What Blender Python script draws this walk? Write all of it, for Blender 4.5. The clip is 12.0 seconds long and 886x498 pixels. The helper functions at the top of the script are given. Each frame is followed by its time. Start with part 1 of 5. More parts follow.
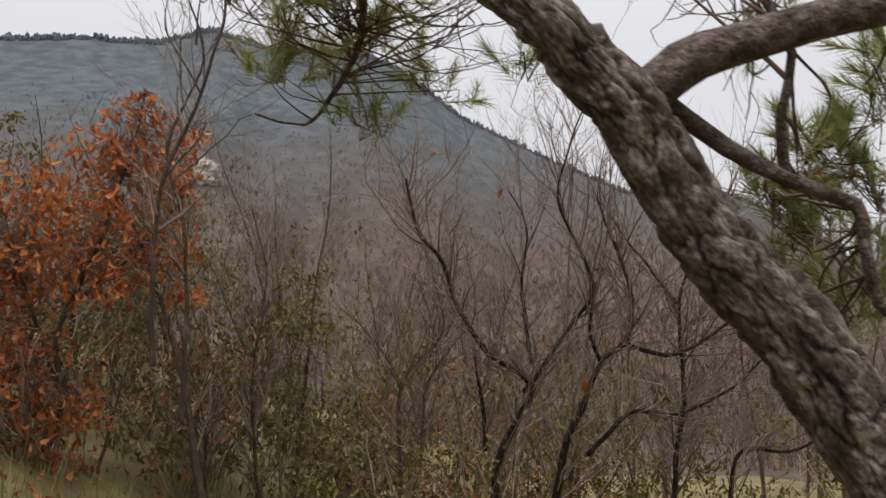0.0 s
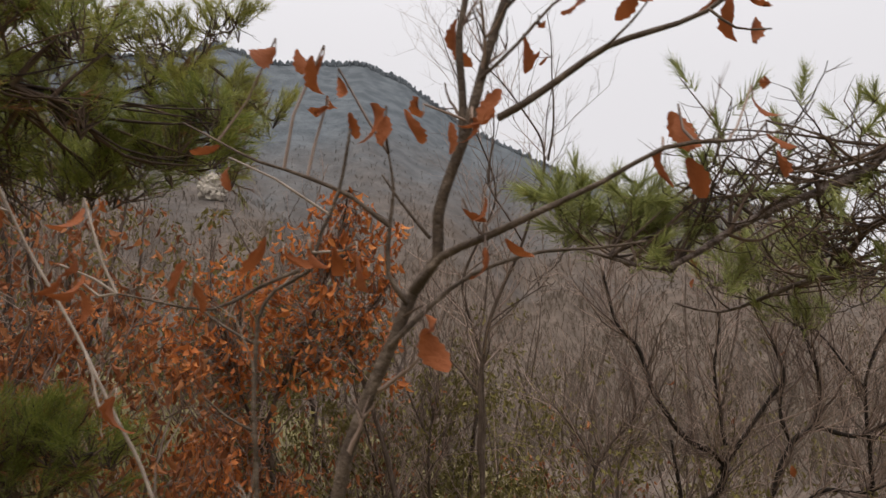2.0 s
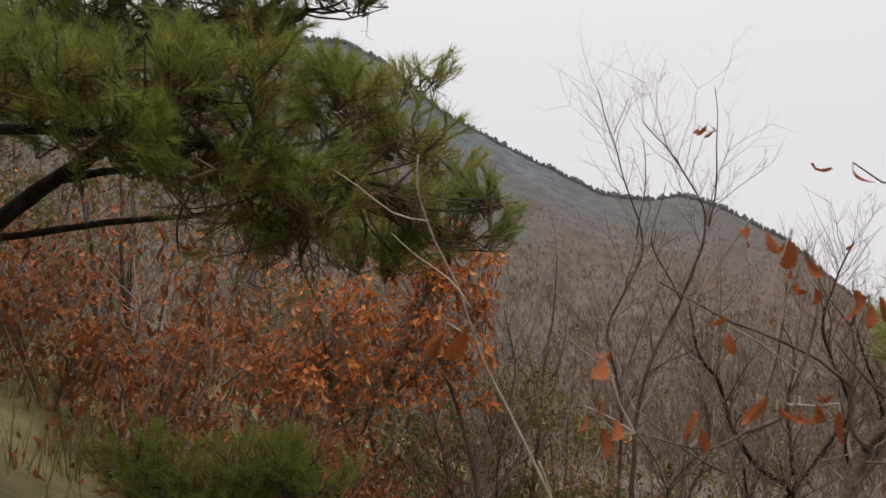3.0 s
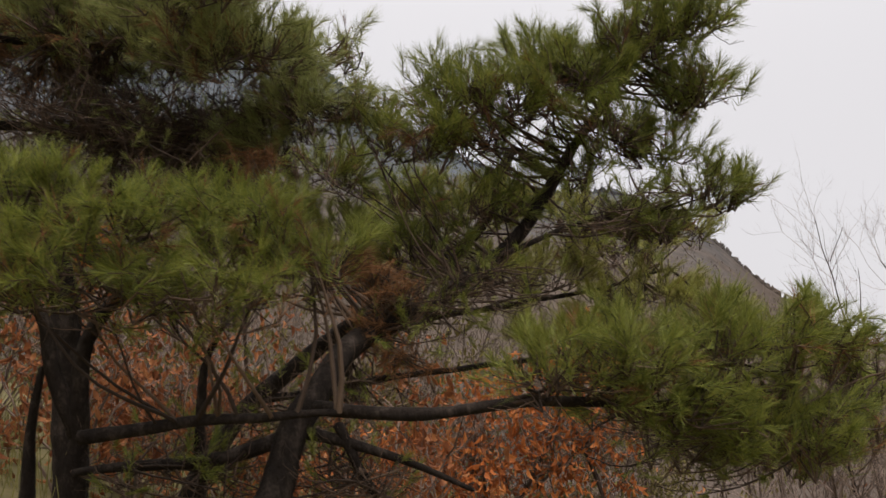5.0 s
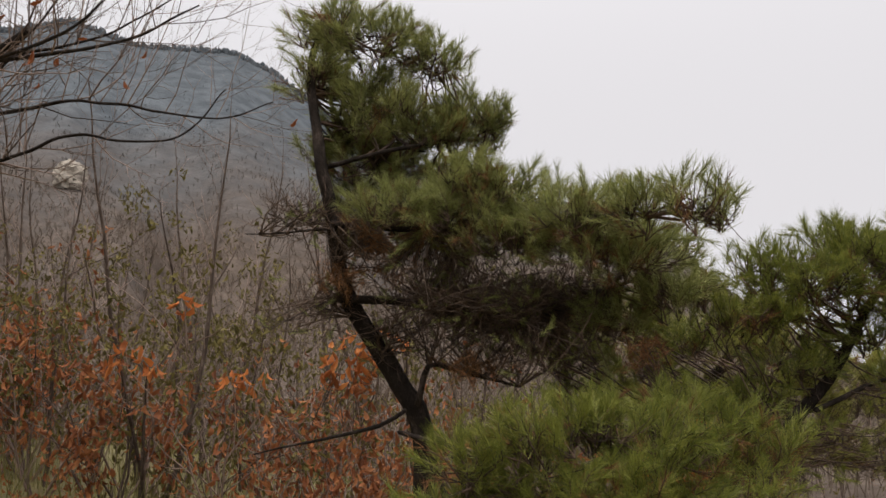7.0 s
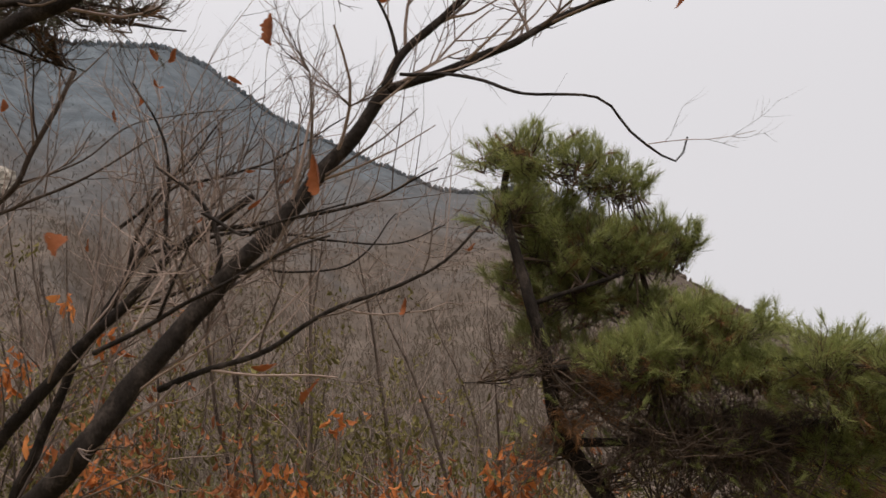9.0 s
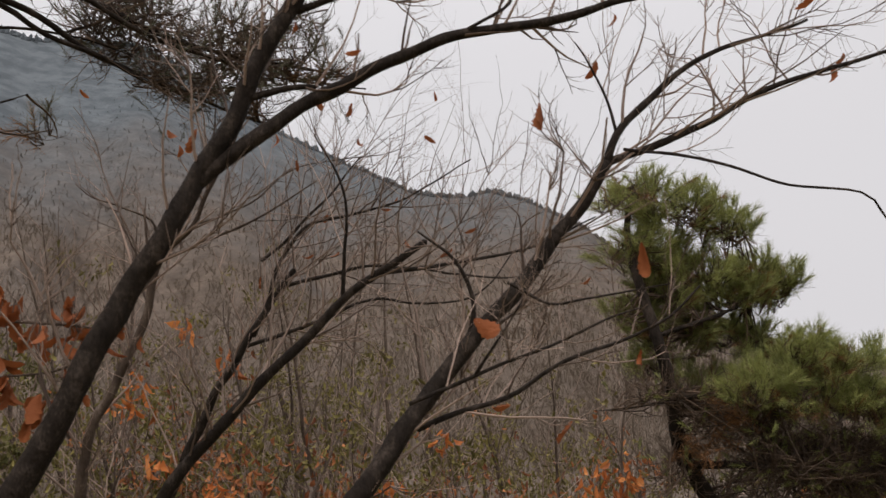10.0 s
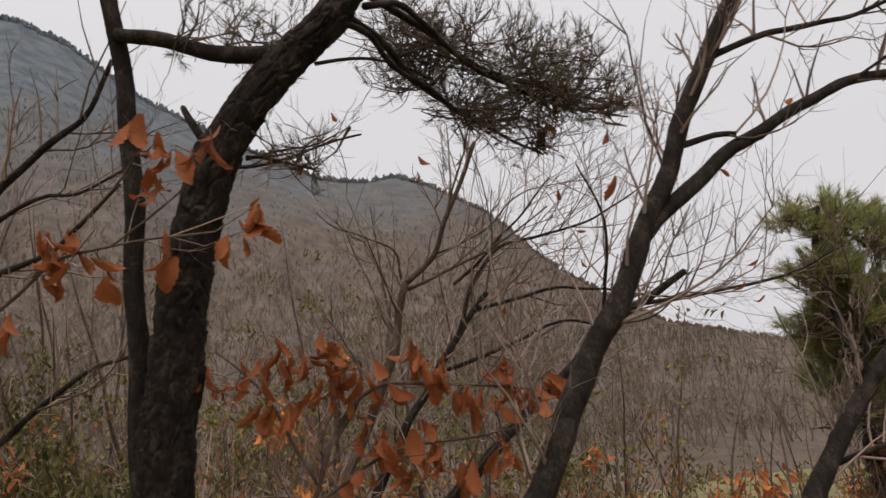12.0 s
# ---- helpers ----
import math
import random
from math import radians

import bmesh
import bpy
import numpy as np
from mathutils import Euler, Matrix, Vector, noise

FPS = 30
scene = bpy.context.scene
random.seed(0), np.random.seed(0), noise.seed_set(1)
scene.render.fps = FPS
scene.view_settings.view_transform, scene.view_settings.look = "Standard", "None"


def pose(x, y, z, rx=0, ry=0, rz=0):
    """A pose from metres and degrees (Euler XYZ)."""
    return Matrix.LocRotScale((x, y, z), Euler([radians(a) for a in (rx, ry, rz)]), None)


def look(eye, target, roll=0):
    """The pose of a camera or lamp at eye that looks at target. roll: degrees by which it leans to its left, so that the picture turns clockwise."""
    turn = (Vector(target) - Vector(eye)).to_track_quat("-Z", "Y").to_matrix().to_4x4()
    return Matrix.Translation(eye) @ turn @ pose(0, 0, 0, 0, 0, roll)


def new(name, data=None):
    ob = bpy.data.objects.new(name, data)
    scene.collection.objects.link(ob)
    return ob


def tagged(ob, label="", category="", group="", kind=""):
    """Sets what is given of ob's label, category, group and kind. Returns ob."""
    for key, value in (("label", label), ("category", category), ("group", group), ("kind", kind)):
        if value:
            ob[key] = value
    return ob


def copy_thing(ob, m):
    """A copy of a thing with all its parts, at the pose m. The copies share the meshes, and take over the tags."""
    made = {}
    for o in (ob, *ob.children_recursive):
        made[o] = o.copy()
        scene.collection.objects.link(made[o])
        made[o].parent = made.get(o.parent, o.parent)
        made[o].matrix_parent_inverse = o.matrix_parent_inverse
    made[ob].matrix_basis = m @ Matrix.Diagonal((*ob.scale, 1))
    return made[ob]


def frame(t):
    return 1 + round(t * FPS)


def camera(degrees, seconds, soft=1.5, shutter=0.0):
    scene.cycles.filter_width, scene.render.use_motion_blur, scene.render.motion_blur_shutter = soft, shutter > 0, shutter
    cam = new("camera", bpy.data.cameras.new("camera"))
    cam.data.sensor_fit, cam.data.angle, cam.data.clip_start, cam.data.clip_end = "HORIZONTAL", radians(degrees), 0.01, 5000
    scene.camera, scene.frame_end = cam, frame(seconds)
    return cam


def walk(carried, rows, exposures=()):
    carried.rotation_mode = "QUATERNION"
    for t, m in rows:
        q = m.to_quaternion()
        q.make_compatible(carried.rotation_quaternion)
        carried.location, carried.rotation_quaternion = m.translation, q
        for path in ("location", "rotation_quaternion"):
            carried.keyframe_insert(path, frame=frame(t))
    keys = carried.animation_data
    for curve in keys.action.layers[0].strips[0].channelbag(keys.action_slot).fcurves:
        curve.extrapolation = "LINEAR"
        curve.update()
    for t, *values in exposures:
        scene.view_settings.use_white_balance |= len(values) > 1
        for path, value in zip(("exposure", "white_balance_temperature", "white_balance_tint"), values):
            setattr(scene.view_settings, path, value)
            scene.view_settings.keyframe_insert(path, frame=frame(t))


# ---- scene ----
cam = camera(59.5, 12.0, shutter=0.15)
PATH = [
    (0, (0.091, 0.326, -0.002), (-0.083, 2.3, 0.266), 0.1),
    (0.5, (-0.378, 0.189, 0.171), (-0.557, 2.162, 0.446), 0.3),
    (1, (-0.81, 0.027, 0.378), (-0.971, 2.003, 0.638), 0.1),
    (1.5, (-1.147, -0.057, 0.491), (-1.337, 1.916, 0.76), 0.1),
    (2, (-1.467, -0.252, 0.623), (-1.653, 1.718, 0.917), -0.6),
    (2.5, (-1.955, -0.564, 0.72), (-2.13, 1.41, 0.993), 1.6),
    (2.7, (-2.21, -0.664, 0.8), (-2.359, 1.314, 1.059), 2.0),
    (4.3, (-3.852, -0.764, 1.536), (-3.846, 1.22, 1.784), 0.7),
    (4.5, (-4.004, -0.8, 1.596), (-4.006, 1.183, 1.857), 0.9),
    (5, (-4.597, -0.911, 1.756), (-4.517, 1.072, 2.004), 0.5),
    (5.5, (-5.167, -1.025, 1.92), (-5.043, 0.954, 2.18), 0.5),
    (6, (-5.651, -1.203, 2.061), (-5.532, 0.772, 2.354), 0.0),
    (6.5, (-6.097, -1.405, 2.252), (-5.975, 0.572, 2.528), -0.1),
    (7, (-6.514, -1.574, 2.438), (-6.354, 0.4, 2.72), -0.5),
    (7.2, (-6.654, -1.611, 2.536), (-6.475, 0.36, 2.82), -0.4),
    (8.8, (-7.796, -1.41, 3.319), (-7.509, 0.554, 3.561), -3.3),
    (9, (-7.97, -1.451, 3.343), (-7.666, 0.511, 3.588), -3.7),
    (9.5, (-8.413, -1.591, 3.471), (-8.122, 0.371, 3.724), -3.6),
    (10, (-8.961, -1.663, 3.559), (-8.591, 0.287, 3.808), -3.5),
    (10.5, (-9.368, -1.686, 3.777), (-8.99, 0.264, 4.009), -3.5),
    (11, (-9.685, -1.584, 3.868), (-9.248, 0.355, 4.088), -3.6),
    (11.5, (-10.12, -1.396, 3.883), (-9.618, 0.529, 4.089), -4.0),
    (12, (-10.733, -1.158, 3.937), (-10.121, 0.737, 4.13), -4.7),
]
walk(cam, [(t, look(eye, target, roll)) for t, eye, target, roll in PATH],
     exposures=[(0, 0.0, 6550, 10), (1.5, 0.04, 6700, 12), (7.2, 0.03, 6700, 12), (9.0, -0.05, 6700, 12), (12, -0.08, 6700, 12)])

# ---- light: a bright overcast winter sky ----
SUN_EL, SUN_AZ = 66.0, 195.0
world = bpy.data.worlds.new("sky")
scene.world = world
world.use_nodes = True
wn, wl = world.node_tree.nodes, world.node_tree.links
sky = wn.new("ShaderNodeTexSky")
sky.sky_type, sky.sun_disc = "NISHITA", False
sky.sun_elevation, sky.sun_rotation = radians(SUN_EL), radians(SUN_AZ)
sky.air_density, sky.dust_density, sky.ozone_density = 1.0, 6.0, 1.0
veil = wn.new("ShaderNodeHueSaturation")
veil.inputs["Saturation"].default_value = 0.12
veil.inputs["Value"].default_value = 1.0
cloud = wn.new("ShaderNodeMix")
cloud.data_type = "RGBA"
cloud.inputs["Factor"].default_value = 0.93
cloud.inputs[7].default_value = (7.65, 7.7, 8.1, 1)
wl.new(sky.outputs[0], veil.inputs["Color"])
wl.new(veil.outputs[0], cloud.inputs[6])
# an overcast sky brightens towards the zenith
way, height, rise, lift, bright = (wn.new(k) for k in ("ShaderNodeTexCoord", "ShaderNodeSeparateXYZ", "ShaderNodeMath", "ShaderNodeMath",
                                                      "ShaderNodeVectorMath"))
wl.new(way.outputs["Generated"], height.inputs[0])
rise.operation, lift.operation, bright.operation = "POWER", "MULTIPLY_ADD", "SCALE"
rise.use_clamp = True
rise.inputs[1].default_value = 4.0
lift.inputs[1].default_value, lift.inputs[2].default_value = 2.5, 1.0
wl.new(height.outputs[2], rise.inputs[0])
wl.new(rise.outputs[0], lift.inputs[0])
wl.new(cloud.outputs[2], bright.inputs[0])
wl.new(lift.outputs[0], bright.inputs["Scale"])
wl.new(bright.outputs[0], wn["Background"].inputs["Color"])
wn["Background"].inputs["Strength"].default_value = 0.1

sun = new("sun", bpy.data.lights.new("sun", "SUN"))
sun.data.energy, sun.data.angle, sun.data.color = 1.9, radians(40), (1.0, 0.93, 0.83)
sun.matrix_world = look((0, 0, 0), (-math.sin(radians(SUN_AZ)) * math.cos(radians(SUN_EL)),
                                    -math.cos(radians(SUN_AZ)) * math.cos(radians(SUN_EL)), -math.sin(radians(SUN_EL))))

# ---- materials ----
def material(name, stops, scale=8.0, detail=6.0, rough=0.9, bump=0.0, bump_scale=30.0, stretch=(1, 1, 1), island=0.0,
             through_light=0.0, coords="Object", spec=0.25):
    """A two-scale noise colour ramp with bump; island: how much each loose piece differs; through_light: translucency."""
    m = bpy.data.materials.new(name)
    m.use_nodes = True
    n, l = m.node_tree.nodes, m.node_tree.links
    b, out = n["Principled BSDF"], n["Material Output"]
    b.inputs["Roughness"].default_value = rough
    b.inputs["Specular IOR Level"].default_value = spec
    tc, mp = n.new("ShaderNodeTexCoord"), n.new("ShaderNodeMapping")
    mp.inputs["Scale"].default_value = stretch
    l.new(tc.outputs[coords], mp.inputs["Vector"])
    big, fine = n.new("ShaderNodeTexNoise"), n.new("ShaderNodeTexNoise")
    big.inputs["Scale"].default_value, big.inputs["Detail"].default_value = scale, detail
    fine.inputs["Scale"].default_value, fine.inputs["Detail"].default_value = scale * 7, 3.0
    for tex in (big, fine):
        l.new(mp.outputs[0], tex.inputs["Vector"])
    mixed = n.new("ShaderNodeMath")
    mixed.operation = "MULTIPLY_ADD"
    mixed.inputs[1].default_value = 0.35
    l.new(fine.outputs["Fac"], mixed.inputs[0])
    scaled = n.new("ShaderNodeMath")
    scaled.operation = "MULTIPLY"
    scaled.inputs[1].default_value = 0.65
    l.new(big.outputs["Fac"], scaled.inputs[0])
    l.new(scaled.outputs[0], mixed.inputs[2])
    value = mixed.outputs[0]
    if island:
        geo = n.new("ShaderNodeNewGeometry")
        m1, m2 = n.new("ShaderNodeMath"), n.new("ShaderNodeMath")
        m1.operation, m2.operation = "MULTIPLY", "MULTIPLY_ADD"
        m1.inputs[1].default_value, m2.inputs[1].default_value = island, 1 - island
        l.new(geo.outputs["Random Per Island"], m1.inputs[0])
        l.new(value, m2.inputs[0])
        l.new(m1.outputs[0], m2.inputs[2])
        value = m2.outputs[0]
    ramp = n.new("ShaderNodeValToRGB")
    els = ramp.color_ramp.elements
    while len(els) < len(stops):
        els.new(0.5)
    for el, (at, rgb) in zip(els, stops):
        el.position, el.color = at, (*rgb, 1)
    l.new(value, ramp.inputs["Fac"])
    l.new(ramp.outputs[0], b.inputs["Base Color"])
    if bump:
        rel, bp = n.new("ShaderNodeTexNoise"), n.new("ShaderNodeBump")
        rel.inputs["Scale"].default_value, rel.inputs["Detail"].default_value = bump_scale, 6.0
        bp.inputs["Strength"].default_value, bp.inputs["Distance"].default_value = bump, 0.02
        l.new(mp.outputs[0], rel.inputs["Vector"])
        l.new(rel.outputs["Fac"], bp.inputs["Height"])
        l.new(bp.outputs[0], b.inputs["Normal"])
    if through_light:
        tr, mx = n.new("ShaderNodeBsdfTranslucent"), n.new("ShaderNodeMixShader")
        mx.inputs[0].default_value = through_light
        l.new(ramp.outputs[0], tr.inputs["Color"])
        l.new(b.outputs[0], mx.inputs[1])
        l.new(tr.outputs[0], mx.inputs[2])
        l.new(mx.outputs[0], out.inputs["Surface"])
    return m


PINE_BARK = material("pine bark", [(0.34, (0.024, 0.017, 0.014)), (0.5, (0.095, 0.073, 0.061)), (0.62, (0.26, 0.225, 0.195))],
                     scale=22, bump=1.0, bump_scale=60, stretch=(1, 0.5, 1), coords="UV")


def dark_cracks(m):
    """Darkens the hollows between bark plates: crack colour, with crevice shade put into it by pointiness."""
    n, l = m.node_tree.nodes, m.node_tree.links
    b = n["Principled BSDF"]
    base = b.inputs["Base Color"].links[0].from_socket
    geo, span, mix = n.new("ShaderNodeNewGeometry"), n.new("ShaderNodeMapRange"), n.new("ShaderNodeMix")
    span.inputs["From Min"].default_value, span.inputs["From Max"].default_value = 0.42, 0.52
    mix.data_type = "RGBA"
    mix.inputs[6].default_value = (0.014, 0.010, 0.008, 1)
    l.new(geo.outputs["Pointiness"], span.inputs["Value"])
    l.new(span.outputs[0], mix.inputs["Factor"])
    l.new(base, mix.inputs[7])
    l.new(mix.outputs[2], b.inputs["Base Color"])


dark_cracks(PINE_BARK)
LIMB_BARK = material("pine limb bark", [(0.34, (0.03, 0.022, 0.018)), (0.5, (0.085, 0.062, 0.052)), (0.66, (0.2, 0.165, 0.145))],
                     scale=30, bump=1.0, bump_scale=70)
DARK_BARK = material("dark bark", [(0.3, (0.010, 0.008, 0.007)), (0.52, (0.022, 0.017, 0.014)), (0.72, (0.068, 0.053, 0.044))],
                     scale=18, bump=0.8, bump_scale=40, stretch=(1, 1, 0.5), spec=0.08)
OAK_BARK = material("oak bark", [(0.3, (0.030, 0.021, 0.016)), (0.55, (0.080, 0.058, 0.045)), (0.75, (0.20, 0.16, 0.13))],
                    scale=16, bump=0.6, bump_scale=50, stretch=(1, 1, 0.4), spec=0.12)
YOUNG_BARK = material("young oak bark", [(0.3, (0.030, 0.021, 0.015)), (0.5, (0.070, 0.050, 0.036)), (0.7, (0.16, 0.122, 0.092))],
                      scale=24, bump=0.5, bump_scale=70, rough=0.8)
TWIG = material("twig bark", [(0.3, (0.066, 0.046, 0.037)), (0.7, (0.29, 0.21, 0.17))], scale=10, rough=0.8, island=0.5)
DRY_TWIG = material("dry pine twig", [(0.3, (0.035, 0.024, 0.018)), (0.7, (0.12, 0.08, 0.055))], scale=10, island=0.5)
PALE_TWIG = material("pale twig bark", [(0.3, (0.16, 0.125, 0.10)), (0.7, (0.36, 0.30, 0.25))], scale=20, rough=0.7)
NEEDLE = material("pine needles", [(0.1, (0.058, 0.076, 0.019)), (0.5, (0.170, 0.192, 0.036)), (0.9, (0.33, 0.33, 0.075))],
                  scale=3.0, rough=0.5, island=0.5, through_light=0.4)
DEEP_NEEDLE = material("deep green pine needles", [(0.1, (0.075, 0.090, 0.032)), (0.5, (0.23, 0.25, 0.078)), (0.9, (0.43, 0.42, 0.16))],
                       scale=3.0, rough=0.5, island=0.5, through_light=0.4)
# Darker needle copy: the thin crown's backlit shade is put into its colour.
BACKLIT_NEEDLE = material("backlit grey-green pine needles", [(0.1, (0.030, 0.032, 0.018)), (0.5, (0.080, 0.078, 0.045)), (0.9, (0.16, 0.14, 0.085))],
                         scale=3.0, rough=0.6, island=0.5, through_light=0.2)
OLIVE_LEAF = material("dark olive bush leaf", [(0.15, (0.040, 0.040, 0.013)), (0.5, (0.085, 0.080, 0.026)), (0.9, (0.15, 0.135, 0.05))],
                      scale=4, island=0.6, through_light=0.3)
LIGHT_NEEDLE = material("yellow-green pine needles", [(0.1, (0.095, 0.10, 0.030)), (0.5, (0.27, 0.27, 0.062)), (0.9, (0.46, 0.43, 0.12))],
                        scale=3.0, rough=0.5, island=0.5, through_light=0.4)
DEAD_NEEDLE = material("dead pine needles", [(0.1, (0.10, 0.045, 0.018)), (0.9, (0.26, 0.13, 0.055))], scale=4, island=0.6,
                       through_light=0.2)
OAK_LEAF = material("dry oak leaf", [(0.15, (0.085, 0.024, 0.010)), (0.5, (0.22, 0.064, 0.021)), (0.85, (0.38, 0.14, 0.048))],
                    scale=9, rough=0.75, island=0.6, bump=0.3, bump_scale=60, through_light=0.35)
SCRUB_LEAF = material("red-brown scrub leaf", [(0.15, (0.10, 0.034, 0.014)), (0.5, (0.28, 0.100, 0.040)), (0.85, (0.44, 0.19, 0.075))],
                      scale=9, rough=0.75, island=0.6, through_light=0.35)
ORANGE_LEAF = material("orange oak leaf", [(0.15, (0.17, 0.055, 0.018)), (0.5, (0.46, 0.145, 0.040)), (0.85, (0.66, 0.27, 0.085))],
                       scale=9, rough=0.75, island=0.6, through_light=0.4)
BUSH_LEAF = material("withered bush leaf", [(0.15, (0.062, 0.054, 0.016)), (0.5, (0.130, 0.110, 0.034)), (0.9, (0.21, 0.175, 0.062))],
                     scale=4, island=0.6, through_light=0.3)
STRAW = material("dry grass", [(0.15, (0.085, 0.080, 0.026)), (0.85, (0.24, 0.22, 0.08))], scale=4, island=0.7, through_light=0.2)
LITTER = material("leaf litter, moss and earth", [(0.3, (0.060, 0.046, 0.024)), (0.5, (0.125, 0.105, 0.042)), (0.7, (0.20, 0.165, 0.075))],
                  scale=1.2, detail=9, bump=0.8, bump_scale=9)
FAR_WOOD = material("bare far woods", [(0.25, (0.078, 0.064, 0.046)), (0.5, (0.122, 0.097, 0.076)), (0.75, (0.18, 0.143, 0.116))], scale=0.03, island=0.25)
ROCK = material("pale rock", [(0.3, (0.16, 0.14, 0.12)), (0.6, (0.40, 0.36, 0.30))], scale=0.25, bump=0.6, bump_scale=0.6)


def haze_by_height(m, start, end, low_tone, high_tone):
    """Bare brown woods low on the slopes give way to pine woods with blue-grey distance haze in the colour, in ragged
    stands.
    """
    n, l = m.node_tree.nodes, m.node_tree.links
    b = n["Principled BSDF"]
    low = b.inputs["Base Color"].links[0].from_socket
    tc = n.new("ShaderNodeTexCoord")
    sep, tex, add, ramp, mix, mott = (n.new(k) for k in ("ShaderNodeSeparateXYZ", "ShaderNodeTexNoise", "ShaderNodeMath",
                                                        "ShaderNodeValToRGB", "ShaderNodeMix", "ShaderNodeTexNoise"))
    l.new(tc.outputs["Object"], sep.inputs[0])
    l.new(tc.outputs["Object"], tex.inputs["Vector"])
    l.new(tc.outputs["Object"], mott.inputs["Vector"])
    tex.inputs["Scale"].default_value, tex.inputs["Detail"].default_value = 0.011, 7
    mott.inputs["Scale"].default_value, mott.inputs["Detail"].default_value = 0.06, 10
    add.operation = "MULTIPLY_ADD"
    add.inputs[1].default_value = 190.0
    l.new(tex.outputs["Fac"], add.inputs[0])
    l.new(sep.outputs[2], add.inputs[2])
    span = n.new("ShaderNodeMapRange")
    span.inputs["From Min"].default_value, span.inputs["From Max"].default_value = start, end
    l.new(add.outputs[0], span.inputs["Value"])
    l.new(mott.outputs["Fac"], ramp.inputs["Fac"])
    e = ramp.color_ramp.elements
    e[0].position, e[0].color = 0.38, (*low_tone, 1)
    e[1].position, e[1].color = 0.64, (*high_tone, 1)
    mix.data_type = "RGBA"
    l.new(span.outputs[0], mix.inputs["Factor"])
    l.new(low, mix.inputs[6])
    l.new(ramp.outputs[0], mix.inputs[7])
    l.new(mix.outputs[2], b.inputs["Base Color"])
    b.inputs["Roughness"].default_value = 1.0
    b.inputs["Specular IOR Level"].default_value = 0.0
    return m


def canopy_relief(m):
    """The lumpy surface of a closed wood, seen from far off."""
    n, l = m.node_tree.nodes, m.node_tree.links
    tc, rel, bp = n.new("ShaderNodeTexCoord"), n.new("ShaderNodeTexNoise"), n.new("ShaderNodeBump")
    rel.inputs["Scale"].default_value, rel.inputs["Detail"].default_value = 0.22, 8
    bp.inputs["Strength"].default_value, bp.inputs["Distance"].default_value = 0.6, 4.0
    l.new(tc.outputs["Object"], rel.inputs["Vector"])
    l.new(rel.outputs["Fac"], bp.inputs["Height"])
    l.new(bp.outputs[0], n["Principled BSDF"].inputs["Normal"])


# Distance haze is part of the mountain's colour: blue-grey towards the ridge.
MOUNTAIN = haze_by_height(material("wooded mountain", [(0.3, (0.056, 0.045, 0.037)), (0.55, (0.102, 0.081, 0.067)), (0.75, (0.150, 0.121, 0.098))],
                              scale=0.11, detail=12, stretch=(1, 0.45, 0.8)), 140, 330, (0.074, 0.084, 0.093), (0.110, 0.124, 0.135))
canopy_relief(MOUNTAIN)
# The far woods' colour takes on the same blue-grey haze higher up.
haze_by_height(FAR_WOOD, 150, 340, (0.080, 0.090, 0.096), (0.122, 0.134, 0.142))

# ---- mesh helpers ----
def mesh_of(name, verts, faces, mat, smooth=True):
    me = bpy.data.meshes.new(name)
    me.from_pydata(verts, [], faces)
    me.materials.append(mat)
    if smooth:
        me.shade_smooth()
    return me


def part(name, me, parent, label="", kind=""):
    ob = new(name, me)
    ob.parent = parent
    return tagged(ob, label, kind=kind)


class Wood:
    """Collects tapered tubes into one mesh."""
    def __init__(self, seed):
        self.v, self.f, self.rng = [], [], random.Random(seed)

    def tube(self, pts, r0, r1, sides=6, rough=0.0):
        n0, k = len(self.v), len(pts)
        d = (pts[1] - pts[0]).normalized()
        a = d.cross(Vector((0.13, 0.31, 1.0)))
        if a.length < 0.2:
            a = d.cross(Vector((1, 0.2, 0)))
        for i, p in enumerate(pts):
            d = (pts[min(i + 1, k - 1)] - pts[max(i - 1, 0)]).normalized()
            a = (a - d * a.dot(d)).normalized()
            b = d.cross(a)
            r = r0 + (r1 - r0) * i / max(1, k - 1)
            for s in range(sides):
                w = 2 * math.pi * s / sides
                o = a * math.cos(w) + b * math.sin(w)
                q = r
                if rough:
                    q = r * (1 + rough * (noise.noise((p + o * r) * 9) + 0.6 * noise.noise((p + o * r) * 31)))
                self.v.append(p + o * q)
        for i in range(k - 1):
            for s in range(sides):
                a0, b0 = n0 + i * sides + s, n0 + i * sides + (s + 1) % sides
                self.f.append((a0, b0, b0 + sides, a0 + sides))
        if sides < 5:
            return
        self.v += [pts[-1] + d * r1 * 0.8, pts[0] - (pts[1] - pts[0]).normalized() * r0 * 0.5]
        for s in range(sides):
            e = n0 + (k - 1) * sides
            self.f.append((e + s, e + (s + 1) % sides, len(self.v) - 2))
            self.f.append((n0 + (s + 1) % sides, n0 + s, len(self.v) - 1))

    def mesh(self, name, mat):
        return mesh_of(name, self.v, self.f, mat)


